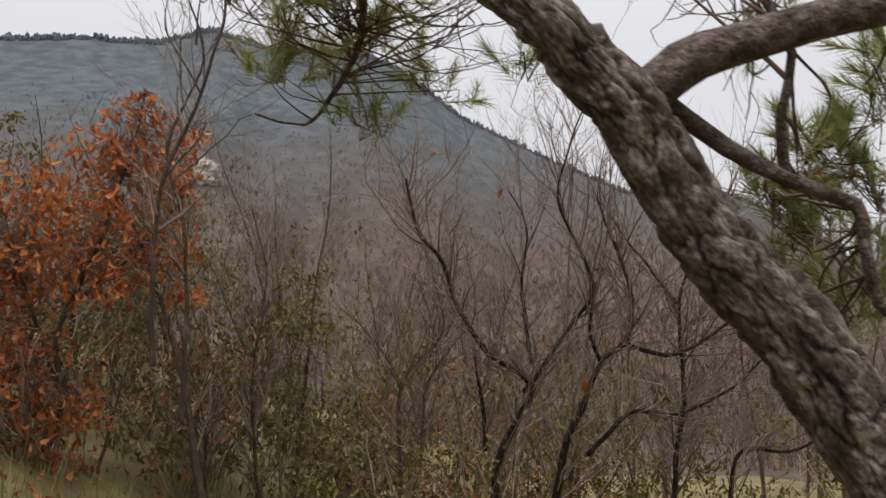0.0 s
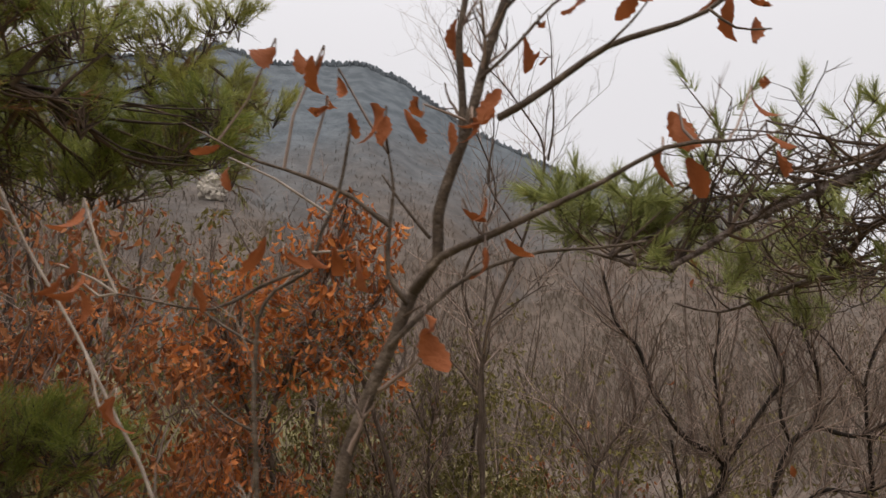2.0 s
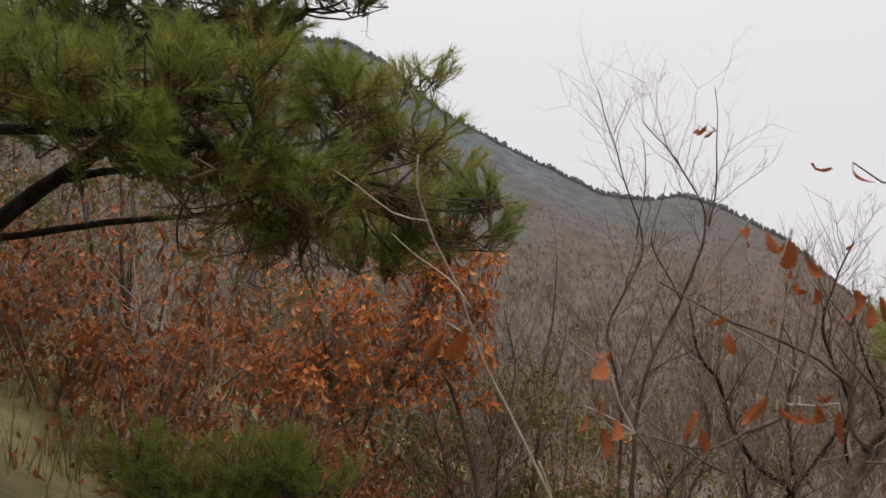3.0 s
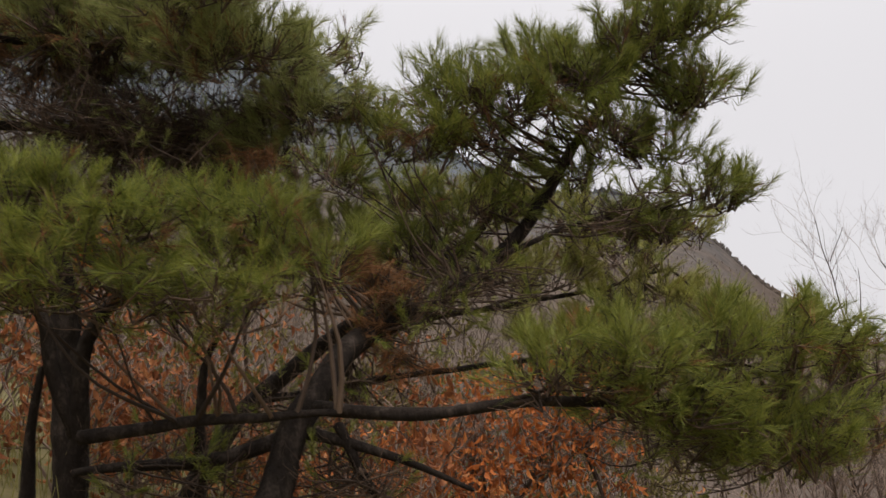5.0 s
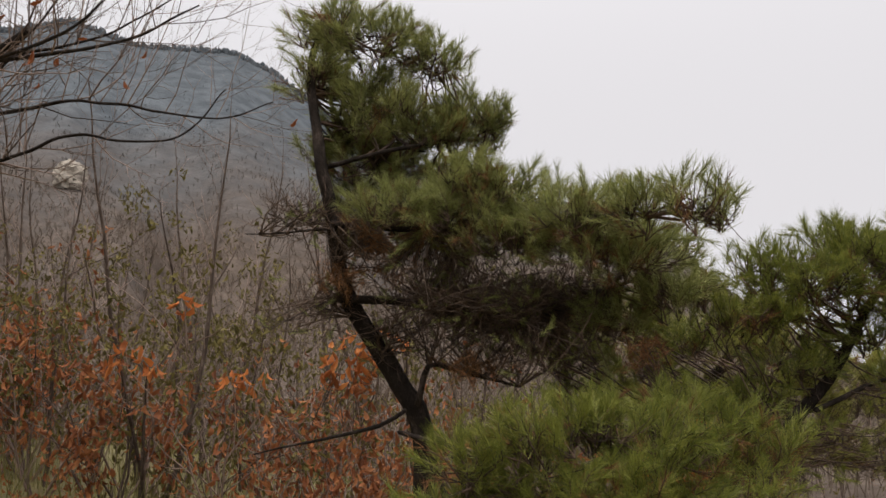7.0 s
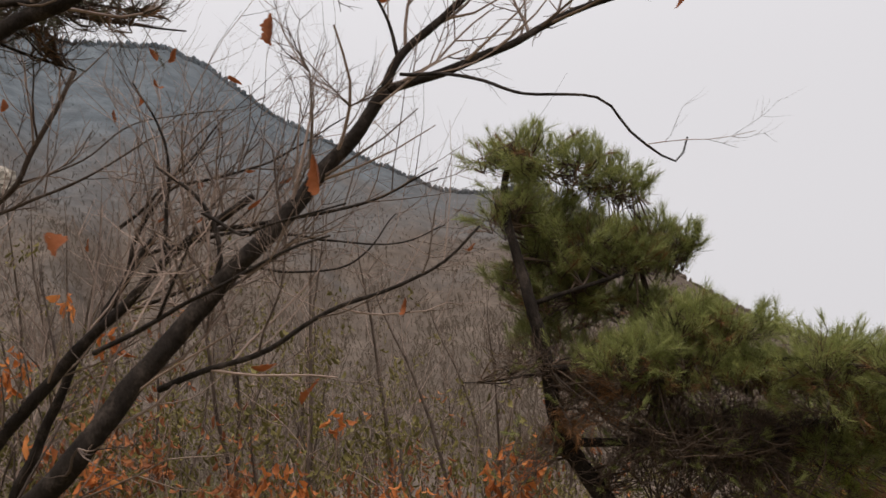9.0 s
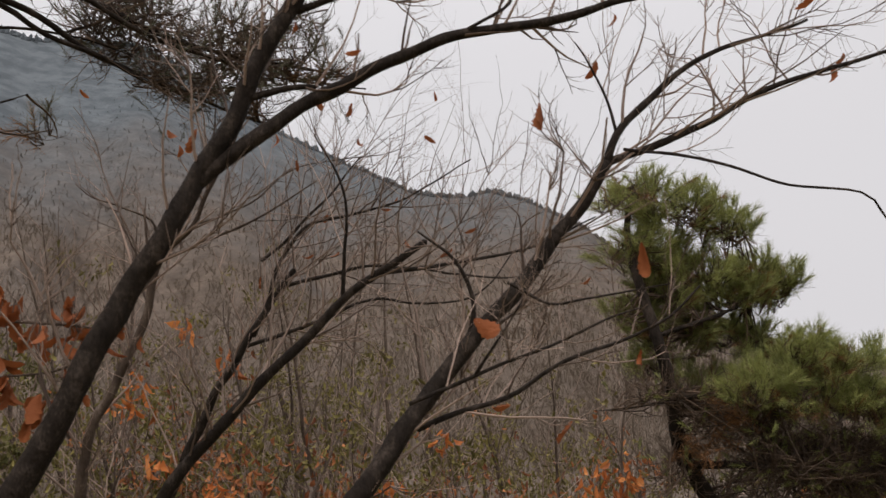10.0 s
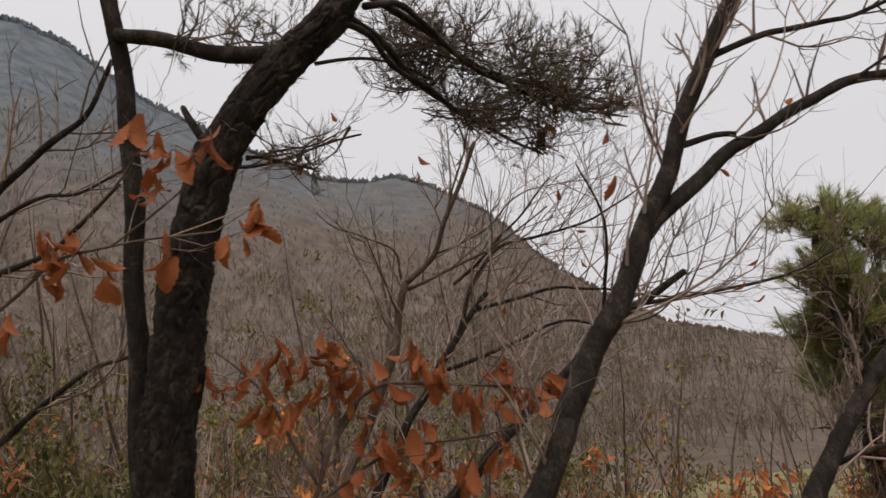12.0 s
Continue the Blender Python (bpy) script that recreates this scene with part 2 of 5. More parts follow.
def plated_trunk(name, line, r0, r1, mat, sides=120):
    """A trunk with raised bark plates and cracks, unrolled for its material."""
    v, f, uv, run, k = [], [], [], 0.0, len(line)
    a = (line[1] - line[0]).cross(Vector((0.13, 0.31, 1.0)))
    for i, p in enumerate(line):
        d = (line[min(i + 1, k - 1)] - line[max(i - 1, 0)]).normalized()
        a = (a - d * a.dot(d)).normalized()
        b = d.cross(a)
        r = r0 + (r1 - r0) * i / (k - 1)
        run += (p - line[i - 1]).length if i else 0
        for s in range(sides):
            w = 2 * math.pi * s / sides
            o = a * math.cos(w) + b * math.sin(w)
            q = Vector((math.cos(w) * r * 22, math.sin(w) * r * 22, run * 9))
            q += 0.45 * Vector(noise.noise_vector(q * 1.3)) + 0.15 * Vector(noise.noise_vector(q * 5))
            near, centres = noise.voronoi(q)[:2]
            plate = min(1.0, (near[1] - near[0]) * 6.5)
            flake = 0.5 + 0.9 * (q - centres[0]).z + 0.5 * noise.cell(centres[0] * 3.1)
            lift = 0.009 * plate * (0.6 + flake) + 0.0025 * noise.noise(q * 6.0) + 0.004 * noise.noise(q * 2.3) + 0.05 * r * noise.noise(p * 3 + o * 0.4)
            v.append(p + o * (r - 0.006 + lift))
            uv.append((w * r, run))
    for i in range(k - 1):
        for s in range(sides):
            a0, b0 = i * sides + s, i * sides + (s + 1) % sides
            f.append((a0, b0, b0 + sides, a0 + sides))
    f.append(tuple((k - 1) * sides + s for s in range(sides)))
    me = mesh_of(name, v, f, mat)
    layer = me.uv_layers.new(name="bark")
    for loop in me.loops:
        layer.data[loop.index].uv = uv[loop.vertex_index]
    return me


def spline(pts, step=0.06, wobble=0.0, seed=0):
    """A Catmull-Rom line through the points, with small kinks."""
    p = [Vector(q) for q in pts]
    p = [p[0] * 2 - p[1]] + p + [p[-1] * 2 - p[-2]]
    out = []
    for i in range(1, len(p) - 2):
        a, b, c, d = p[i - 1:i + 3]
        n = max(2, int((c - b).length / step))
        for j in range(n):
            t = j / n
            out.append(0.5 * (2 * b + (c - a) * t + (2 * a - 5 * b + 4 * c - d) * t * t + (3 * b - a - 3 * c + d) * t ** 3))
    out.append(p[-2])
    if wobble:
        out = [q + wobble * Vector(noise.noise_vector(q * 4 + Vector((seed, 0, 0)))) for q in out]
    return out


def rand_dir(rng):
    while True:
        v = Vector((rng.uniform(-1, 1), rng.uniform(-1, 1), rng.uniform(-1, 1)))
        if 0.05 < v.length < 1:
            return v.normalized()


def grow(wood, start, way, length, radius, level, rise=0.12, spread=0.75, tips=None, kids=(3, 6)):
    """A crooked shoot with side shoots of its own."""
    rng = wood.rng
    steps = 3 if level == 0 else 5
    pts, d = [start.copy()], way.normalized()
    for i in range(steps):
        d = (d + 0.22 * rand_dir(rng) + Vector((0, 0, rise))).normalized()
        pts.append(pts[-1] + d * (length / steps))
    wood.tube(pts, radius, radius * (0.45 if level else 0.3), 4 if level > 1 else 3)
    if tips is not None and level == 0:
        tips.append((pts[-1], d))
    if level:
        for k in range(rng.randint(*kids)):
            at = rng.randint(1, steps)
            base = pts[at]
            side = rand_dir(rng)
            w = (pts[at] - pts[at - 1]).normalized()
            side = (side - w * side.dot(w)).normalized()
            grow(wood, base, w * 0.75 + side * spread, length * rng.uniform(0.35, 0.62), radius * 0.5, level - 1, rise, spread, tips, kids)


def thing(name, label, category, at=(0, 0, 0), group="", kind=""):
    e = new(name)
    e.empty_display_size = 0.1
    e.location = at
    return tagged(e, label, category, group, kind)


def local(pts, at):
    o = Vector(at)
    return [Vector(p) - o for p in pts]


# ---- dry oak leaves: lobed, folded and curled ----
def leaf_shape(seed, length, seg=7):
    rng = random.Random(seed)
    curl, fold, twist = rng.uniform(-2.4, 2.4), rng.uniform(0.3, 1.15), rng.uniform(-1.5, 1.5)
    v, f = [], []
    for i in range(seg + 1):
        t = i / seg
        w = length * 0.33 * math.sin(math.pi * min(1, t * 0.94 + 0.05)) ** 0.7 * (1.06 if i % 2 else 0.84) * (0.6 + 0.6 * t)
        a = curl * t
        y, z = length * (t if abs(curl) < 0.05 else math.sin(a) / curl), length * (0 if abs(curl) < 0.05 else (1 - math.cos(a)) / curl)
        tw = twist * t
        for s in (-1, 0, 1):
            x, lift = s * w * math.cos(fold), abs(s) * w * math.sin(fold) * (1 + 0.4 * math.sin(5 * t + seed))
            v.append(Vector((x * math.cos(tw) - lift * math.sin(tw), y, z + lift * math.cos(tw) + x * math.sin(tw))))
    for i in range(seg):
        for s in (0, 1):
            a = i * 3 + s
            f.append((a, a + 1, a + 4, a + 3))
    return v, f


LEAVES = [leaf_shape(k, 0.095, 10) for k in range(10)]
LEAF_MESHES = [mesh_of("oak leaf", v, f, OAK_LEAF) for v, f in LEAVES]


def hanging(rng):
    """A turn by which a leaf hangs from its stalk."""
    down = Vector((rng.uniform(-0.45, 0.45), rng.uniform(-0.45, 0.45), rng.uniform(-1.0, -0.35))).normalized()
    return down.to_track_quat("Y", "Z") @ Euler((0, rng.uniform(0, 6.28), 0)).to_quaternion()


def leaf_parts(parent, spots, seed, size=1.0):
    """One object for each leaf."""
    rng = random.Random(seed)
    for p in spots:
        ob = part("leaf", rng.choice(LEAF_MESHES), parent)
        ob.rotation_mode = "QUATERNION"
        ob.rotation_quaternion = hanging(rng)
        ob.location = p
        s = size * rng.uniform(0.65, 1.2)
        ob.scale = (s, s, s)


def leaf_mass(name, spots, seed, mat, parent, label, size=1.0, simple=True):
    """Many leaves in one mesh."""
    rng = random.Random(seed)
    v, f = [], []
    shapes = [leaf_shape(k + 20, 0.115, 3 if simple else 7) for k in range(6)]
    for p in spots:
        lv, lf = rng.choice(shapes)
        m = hanging(rng).to_matrix() * (size * rng.uniform(0.6, 1.2))
        n0 = len(v)
        v += [Vector(p) + m @ q for q in lv]
        f += [tuple(n0 + i for i in q) for q in lf]
    return part(name, mesh_of(name, v, f, mat), parent, label, "stuff")


# ---- pines ----
def needles(shoots, seed, count=56, length=0.074, width=0.0027):
    """Needle fans round the end of each shoot (point, direction, size), as one vertex and triangle list."""
    rs = np.random.RandomState(seed)
    vs = []
    for p, d, size in shoots:
        n = int(count * (0.7 + 0.6 * rs.rand()))
        d = np.array(d)
        a = np.cross(d, (0.3, 0.5, 0.81))
        a /= np.linalg.norm(a)
        b = np.cross(d, a)
        w = rs.rand(n) * 2 * np.pi
        t = rs.rand(n) ** 0.6
        cone = 0.22 + 0.62 * (1 - t) + 0.30 * rs.rand(n) ** 2
        o = np.cos(w)[:, None] * a + np.sin(w)[:, None] * b
        way = np.cos(cone)[:, None] * d + np.sin(cone)[:, None] * o
        base = np.array(p) + d * ((t - 0.9) * 0.15 * size)[:, None]
        ln = (length * size * (0.75 + 0.4 * rs.rand(n)))[:, None]
        tip = base + way * ln + np.array((0, 0, -0.06)) * ln * rs.rand(n)[:, None]
        side = np.cross(way, rs.normal(size=(n, 3)))
        side *= (width / 2 / np.linalg.norm(side, axis=1))[:, None]
        vs.append(np.stack([base - side, base + side, tip], 1).reshape(-1, 3))
    v = np.concatenate(vs)
    return v, np.arange(len(v)).reshape(-1, 3)


def fast_mesh(name, v, f, mat):
    me = bpy.data.meshes.new(name)
    me.vertices.add(len(v))
    me.vertices.foreach_set("co", v.astype(np.float32).ravel())
    me.loops.add(f.size)
    me.loops.foreach_set("vertex_index", f.astype(np.int32).ravel())
    me.polygons.add(len(f))
    me.polygons.foreach_set("loop_start", np.arange(0, f.size, f.shape[1], dtype=np.int32))
    me.update(calc_edges=True)
    me.materials.append(mat)
    return me


def pine(label, limbs, pads, seed, bark=DARK_BARK, dense=1.0, dead=0.08, bare=0.0, count=60, rust=(), wiry=(), tufts=0.3, green=NEEDLE, fine=1.0):
    """limbs: (points, first radius, last radius), the trunk first; pads: (x, y, z, half width, half height) of needle clouds."""
    at = Vector(limbs[0][0][0])
    tree = thing("pine_tree", label, "tree", at)
    rng = random.Random(seed)
    nodes = []
    for i, (pts, r0, r1) in enumerate(limbs):
        w = Wood(seed + i)
        line = spline(local(pts, at), 0.035 if r0 > 0.05 else 0.06, 0.012, seed)
        w.tube(line, r0, r1, 14 if r0 > 0.05 else 8, 0.13 if r0 > 0.04 else 0.12)
        if i == 0 and r0 > 0.09:
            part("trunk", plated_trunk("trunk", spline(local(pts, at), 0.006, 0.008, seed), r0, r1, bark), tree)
        else:
            part("trunk" if i == 0 else "limb", w.mesh("trunk" if i == 0 else "limb", LIMB_BARK if bark is PINE_BARK else bark), tree)
        nodes += line[len(line) // 4:]
    tw, shoots, brown = Wood(seed + 50), [], []
    for x, y, z, rx, rz in pads:
        c = Vector((x, y, z)) - at
        ry = 0.75 * max(rx, rz)
        near = sorted(nodes, key=lambda q: (q - c).length)[:6]
        spines = []
        for k in range(max(3, int(7 * dense))):
            u = rand_dir(rng) * rng.uniform(0.3, 0.85)
            end = c + Vector((u.x * rx, u.y * ry, u.z * rz * 0.8))
            a = rng.choice(near)
            mid = (a + end) / 2 + Vector((0, 0, -0.05 * (end - a).length)) + 0.1 * (end - a).length * rand_dir(rng)
            s = spline([a, mid, end], 0.09, 0.015, k)
            tw.tube(s, fine * (0.006 + 0.005 * rng.random()), 0.0025 * fine, 4)
            spines += s[len(s) // 3:]
        for k in range(max(4, int(640 * rx * rz * dense))):
            u = rand_dir(rng) * rng.random() ** 0.3
            if u.z < -0.25 and rng.random() < 0.75:
                u.z = -u.z
            hub = c + Vector((u.x * rx, u.y * ry, u.z * rz))
            way = (Vector((u.x, u.y, u.z * 0.6)) * 0.95 + Vector((0, 0, 0.6)) + 0.3 * rand_dir(rng)).normalized()
            a = min((rng.choice(spines) for _ in range(8)), key=lambda q: (q - hub).length)
            root = hub - way * 0.11
            tw.tube([a, (a + root) / 2 + 0.03 * rand_dir(rng), root], 0.005 * fine, 0.003 * fine, 3)
            for _ in range(rng.choice((3, 4, 4, 5))):
                d = (way + 0.7 * rand_dir(rng)).normalized()
                p = hub + d * 0.05 + 0.05 * rand_dir(rng)
                tw.tube([root, p - d * 0.07, p], 0.003 * fine, 0.002 * fine, 3)
                if rng.random() < bare:
                    continue
                (brown if rng.random() < dead * (0.6 if u.z > -0.1 else 3.5) else shoots).append((p, d, rng.uniform(0.8, 1.25)))
            if rng.random() < 0.8:
                grow(tw, a.lerp(root, 0.5), rand_dir(rng), 0.16, 0.0025, 1, 0.1, 0.7, None, (1, 3))
    for x, y, z, rx, rz in wiry:
        c = Vector((x, y, z)) - at
        near = sorted(nodes, key=lambda q: (q - c).length)[:10]
        for k in range(int(5 + 16 * rx * rz / 0.04)):
            a = rng.choice(near)
            u = rand_dir(rng) * rng.random() ** 0.5
            p = c + Vector((u.x * rx, u.y * rx, u.z * rz))
            s = spline([a, (a + p) / 2 + 0.15 * (p - a).length * rand_dir(rng), p], 0.07, 0.02, k)
            tw.tube(s, 0.0055, 0.002, 4)
            for _ in range(5):
                j = rng.randint(1, len(s) - 1)
                tips = []
                grow(tw, s[j], (s[j] - s[j - 1]) * 6 + rand_dir(rng), 0.16, 0.0028, 1, 0.12, 0.8, tips, (1, 3))
                if rng.random() < tufts:
                    shoots += [(q, d, rng.uniform(0.5, 0.75)) for q, d in tips[:1]]
    for x, y, z, rx, rz in rust:
        c = Vector((x, y, z)) - at
        a = min(nodes, key=lambda q: (q - c).length)
        for k in range(int(26 + 700 * rx * rz)):
            u = rand_dir(rng) * rng.random() ** 0.5
            p = c + Vector((u.x * rx, u.y * rx, u.z * rz))
            q = a.lerp(c, rng.random())
            tw.tube([q, (q + p) / 2 + 0.03 * rand_dir(rng), p], 0.004, 0.002, 3)
            brown.append((p, rand_dir(rng), rng.uniform(0.6, 1.0)))
    part("twig_mass", tw.mesh("twig_mass", DRY_TWIG), tree, kind="stuff")
    if shoots:
        part("needle_mass", fast_mesh("needle_mass", *needles(shoots, seed, count), green), tree, "green pine needles in tufts", "stuff")
    if brown:
        part("dead_needle_mass", fast_mesh("dead_needle_mass", *needles(brown, seed + 1, 26), DEAD_NEEDLE), tree, "rust-brown dead needles", "stuff")
    return tree


# ---- bare broadleaved trees ----
def bare_tree(label, limbs, seed, bark=OAK_BARK, twig=TWIG, shoots=1.0, length=0.55, leaves=0, leaf_size=1.0, level=2, group="", tip_leaves=None, clump=1):
    at = Vector(limbs[0][0][0])
    tree = thing("bare_tree", label, "tree", at, group)
    tw, tips, nodes = Wood(seed + 90), [], []
    for i, (pts, r0, r1) in enumerate(limbs):
        w = Wood(seed + i)
        line = spline(local(pts, at), 0.04, 0.02, seed)
        nodes += line[len(line) // 3:]
        w.tube(line, r0, r1, 12 if r0 > 0.03 else 8, 0.14)
        part("trunk" if i == 0 else "limb", w.mesh("trunk" if i == 0 else "limb", bark), tree)
        total = sum((b - a).length for a, b in zip(line, line[1:]))
        for k in range(int(total * (9 if r0 > 0.0075 else 2) * shoots)):
            j = w.rng.randint(len(line) // (4 if i == 0 else 8), len(line) - 1)
            d = (line[j] - line[j - 1]).normalized()
            side = rand_dir(w.rng)
            side = (side - d * side.dot(d)).normalized()
            r = r0 + (r1 - r0) * j / len(line)
            grow(tw, line[j], 0.6 * d + 0.8 * side + Vector((0, 0, 0.35)), length * w.rng.uniform(0.4, 1.1), min(0.007, r * 0.5),
                 min(level, w.rng.choice((0, 1, 2, 2))), 0.1, 0.7, tips)
    part("twig_mass", tw.mesh("twig_mass", twig), tree, kind="stuff")
    if leaves and tips:
        rng = random.Random(seed)
        leaf_parts(tree, [rng.choice(tips)[0] for _ in range(leaves)], seed, leaf_size)
    if tip_leaves:
        spots = local(tip_leaves, at)
        jit = random.Random(seed)
        leaf_parts(tree, spots + [p + 0.045 * rand_dir(jit) for p in spots for _ in range(clump - 1)], seed + 5, leaf_size)
        st = Wood(seed + 40)
        for p in spots:
            a = min(nodes, key=lambda q: (q - p).length + 0.6 * max(0, q.z - p.z))
            st.tube([a, a.lerp(p, 0.5) + 0.12 * (a - p).length * rand_dir(st.rng), p + Vector((0, 0, 0.02)), p], 0.0032, 0.0016, 4)
        part("stalk_mass", st.mesh("stalk_mass", twig), tree, kind="stuff")
    return tree


# ---- ground and mountains: one sheet ----
RIDGE = [(-180, 4), (-110, 6), (-70, 14), (-50, 18), (-36, 19.8), (-31, 20.8), (-25.8, 21.2), (-22, 22.5), (-18, 21.5), (-11.3, 21.8),
         (-8, 20.6), (-3.1, 17.1), (0, 15.6), (8.6, 11.5), (11.5, 11.0), (14.3, 11.3), (17, 10.4), (21.3, 7.9), (25, 4.2), (29, 1.3),
         (33, -1.0), (40, -2.8), (60, -2), (90, 3), (140, 4), (180, 4)]
CENTRE = Vector((-5.0, -0.5, 2.2))
RIDGE_FAR = 900.0


def path_z(x):
    """The height of the trodden path along the spur."""
    t = min(1.0, max(0.0, (-x + 1) / 12.0))
    return -1.62 + 4.35 * (1 - (1 - t) ** 1.25)


def ground(x, y):
    """The spur drops beside the path to a shelf with scrub and young woods, then to the valley."""
    away = abs(y + 0.5)
    keep = math.exp(-(away / 30.0) ** 2)
    if y > 0:
        side = -(0.13 + 0.06 * min(1, max(0, (x + 6) / 3))) * min(max(y - 0.8, 0), 6.2) - 0.03 * min(max(y - 7, 0), 13) - 0.22 * max(0, y - 20)
    else:
        side = -0.05 * away
    return keep * (path_z(x) - 0.28) + (1 - keep) * -0.6 + max(side, -8.0) + 0.10 * noise.noise(Vector((x * 0.7, y * 0.7, 3))) \
        + 0.25 * noise.noise(Vector((x * 0.13, y * 0.13, 5))) * min(1, away / 6)


def ridge_at(az):
    for (a, e), (b, g) in zip(RIDGE, RIDGE[1:]):
        if a <= az <= b:
            t = (az - a) / (b - a)
            return e + (g - e) * t
    return 4.0


def terrain(r, az):
    x, y = CENTRE.x + r * math.sin(radians(az)), CENTRE.y + r * math.cos(radians(az))
    near = ground(x, y)
    if r < 45:
        return Vector((x, y, near))
    top = CENTRE.z + RIDGE_FAR * math.tan(radians(ridge_at(az)))
    s = min(1.0, max(0.0, (r - 60) / (RIDGE_FAR - 60)))
    far = -9 + (top + 9) * s ** 1.8
    wild = s * (1 - s) * 4 * min(1.0, max(0.05, (top + 10) / 180.0))
    spur = noise.noise(Vector((az * 0.11 + 0.9 * s, s * 1.3, 1))) + 0.5 * noise.noise(Vector((az * 0.27 - 1.5 * s, s * 2.2, 4)))
    far += wild * (26 * spur + 5 * noise.noise(Vector((x * 0.02, y * 0.02, 2))))
    if r > 840:
        far += 1.8 * noise.noise(Vector((x * 0.05, 0, 2))) + 1.2 * noise.noise(Vector((x * 0.13, 0, 7)))
    if r > RIDGE_FAR:
        far -= (r - RIDGE_FAR) * 0.5
    k = min(1.0, (r - 45) / 40.0)
    return Vector((x, y, near * (1 - k) + far * k))


def build_ground():
    rings = [0.0, 0.6, 1.2, 1.8, 2.5, 3.2, 4, 5, 6, 7, 8, 9.5, 11, 13, 15, 18, 21, 25, 30, 36, 45, 55, 68, 82, 100, 120, 145, 175, 210, 230, 250, 270]
    rings += [290 + 16 * i for i in range(36)] + [862, 872, 880, 887, 893, 897, 900, 930, 1100, 1500]
    az = [-180 + 2.5 * i for i in range(48)] + [-60 + 0.4 * i for i in range(275)] + [50 + 2.5 * i for i in range(52)]
    v, near_f, far_f = [], [], []
    for r in rings:
        for a in az:
            v.append(terrain(r, a))
    n = len(az)
    for i in range(len(rings) - 1):
        for j in range(n):
            a, b = i * n + j, i * n + (j + 1) % n
            (near_f if rings[i] < 45 else far_f).append((a, b, b + n, a + n))
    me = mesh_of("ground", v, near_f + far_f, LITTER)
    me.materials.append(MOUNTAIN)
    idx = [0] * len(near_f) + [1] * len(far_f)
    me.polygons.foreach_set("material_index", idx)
    tagged(new("ground", me), "leaf-strewn mountain spur above a wooded valley and ridge", "ground", kind="structure")


build_ground()

# ---- scrub and woods ----
def cloud_spots(rng, pads, per):
    out = []
    for x, y, z, rx, rz in pads:
        for _ in range(int(per * rx * rz) + 4):
            u = rand_dir(rng) * rng.random() ** 0.45
            out.append(Vector((x + u.x * rx, y + u.y * max(rx, rz) * 0.8, z + u.z * rz)))
    return out


def leafy_oak(label, limbs, pads, seed, per=420, size=1.0, name="oak_shrub"):
    """An oak that keeps its withered leaves: stems, twigs and a crown of orange leaves."""
    at = Vector(limbs[0][0][0])
    tree = thing(name, label, "shrub", at)
    rng = random.Random(seed)
    nodes = []
    for i, (pts, r0, r1) in enumerate(limbs):
        w = Wood(seed + i)
        line = spline(local(pts, at), 0.08, 0.02, seed)
        w.tube(line, r0, r1, 8, 0.1)
        part("stem", w.mesh("stem", OAK_BARK), tree)
        nodes += line[len(line) // 4:]
    tw = Wood(seed + 70)
    spots = [p - at for p in cloud_spots(rng, pads, per)]
    for p in spots[::3]:
        a = min((rng.choice(nodes) for _ in range(9)), key=lambda q: (q - p).length)
        if (a - p).length < 0.7:
            tw.tube([a, (a + p) / 2 + 0.08 * rand_dir(rng), p], 0.005, 0.0022, 3)
        else:
            tw.tube([p + Vector((0.25 * rng.uniform(-1, 1), 0.2, -0.5)), p + 0.05 * rand_dir(rng) - Vector((0, 0, 0.2)), p], 0.005, 0.0022, 3)
    part("twig_mass", tw.mesh("twig_mass", TWIG), tree, kind="stuff")
    leaf_mass("leaf_mass", spots, seed, ORANGE_LEAF, tree, "withered orange-brown oak leaves", size)
    return tree


def scrub(label, at, height, width, seed, mat=SCRUB_LEAF, per=300, size=1.0, name="oak_shrub", stems=6, group=""):
    """A many-stemmed bush with leaves on it, standing at a place."""
    tree = thing(name, label, "shrub", at, group)
    tw, tips = Wood(seed), []
    for k in range(stems):
        a = 6.28 * k / stems + tw.rng.random()
        d = Vector((math.cos(a) * width / height * 0.6, math.sin(a) * width / height * 0.6, 1))
        grow(tw, Vector((math.cos(a), math.sin(a), -0.3)) * 0.05, d, height * tw.rng.uniform(0.6, 1), 0.012, 2, 0.08, 0.8, tips, (3, 5))
    part("stem_mass", tw.mesh("stem_mass", TWIG), tree, kind="stuff")
    rng = random.Random(seed)
    spots = []
    for p, d in tips:
        for _ in range(max(1, int(per / max(1, len(tips))))):
            spots.append(p + 0.10 * rand_dir(rng) - d * rng.random() * 0.15)
    leaf_mass("leaf_mass", spots, seed, mat, tree, "", size)
    return tree


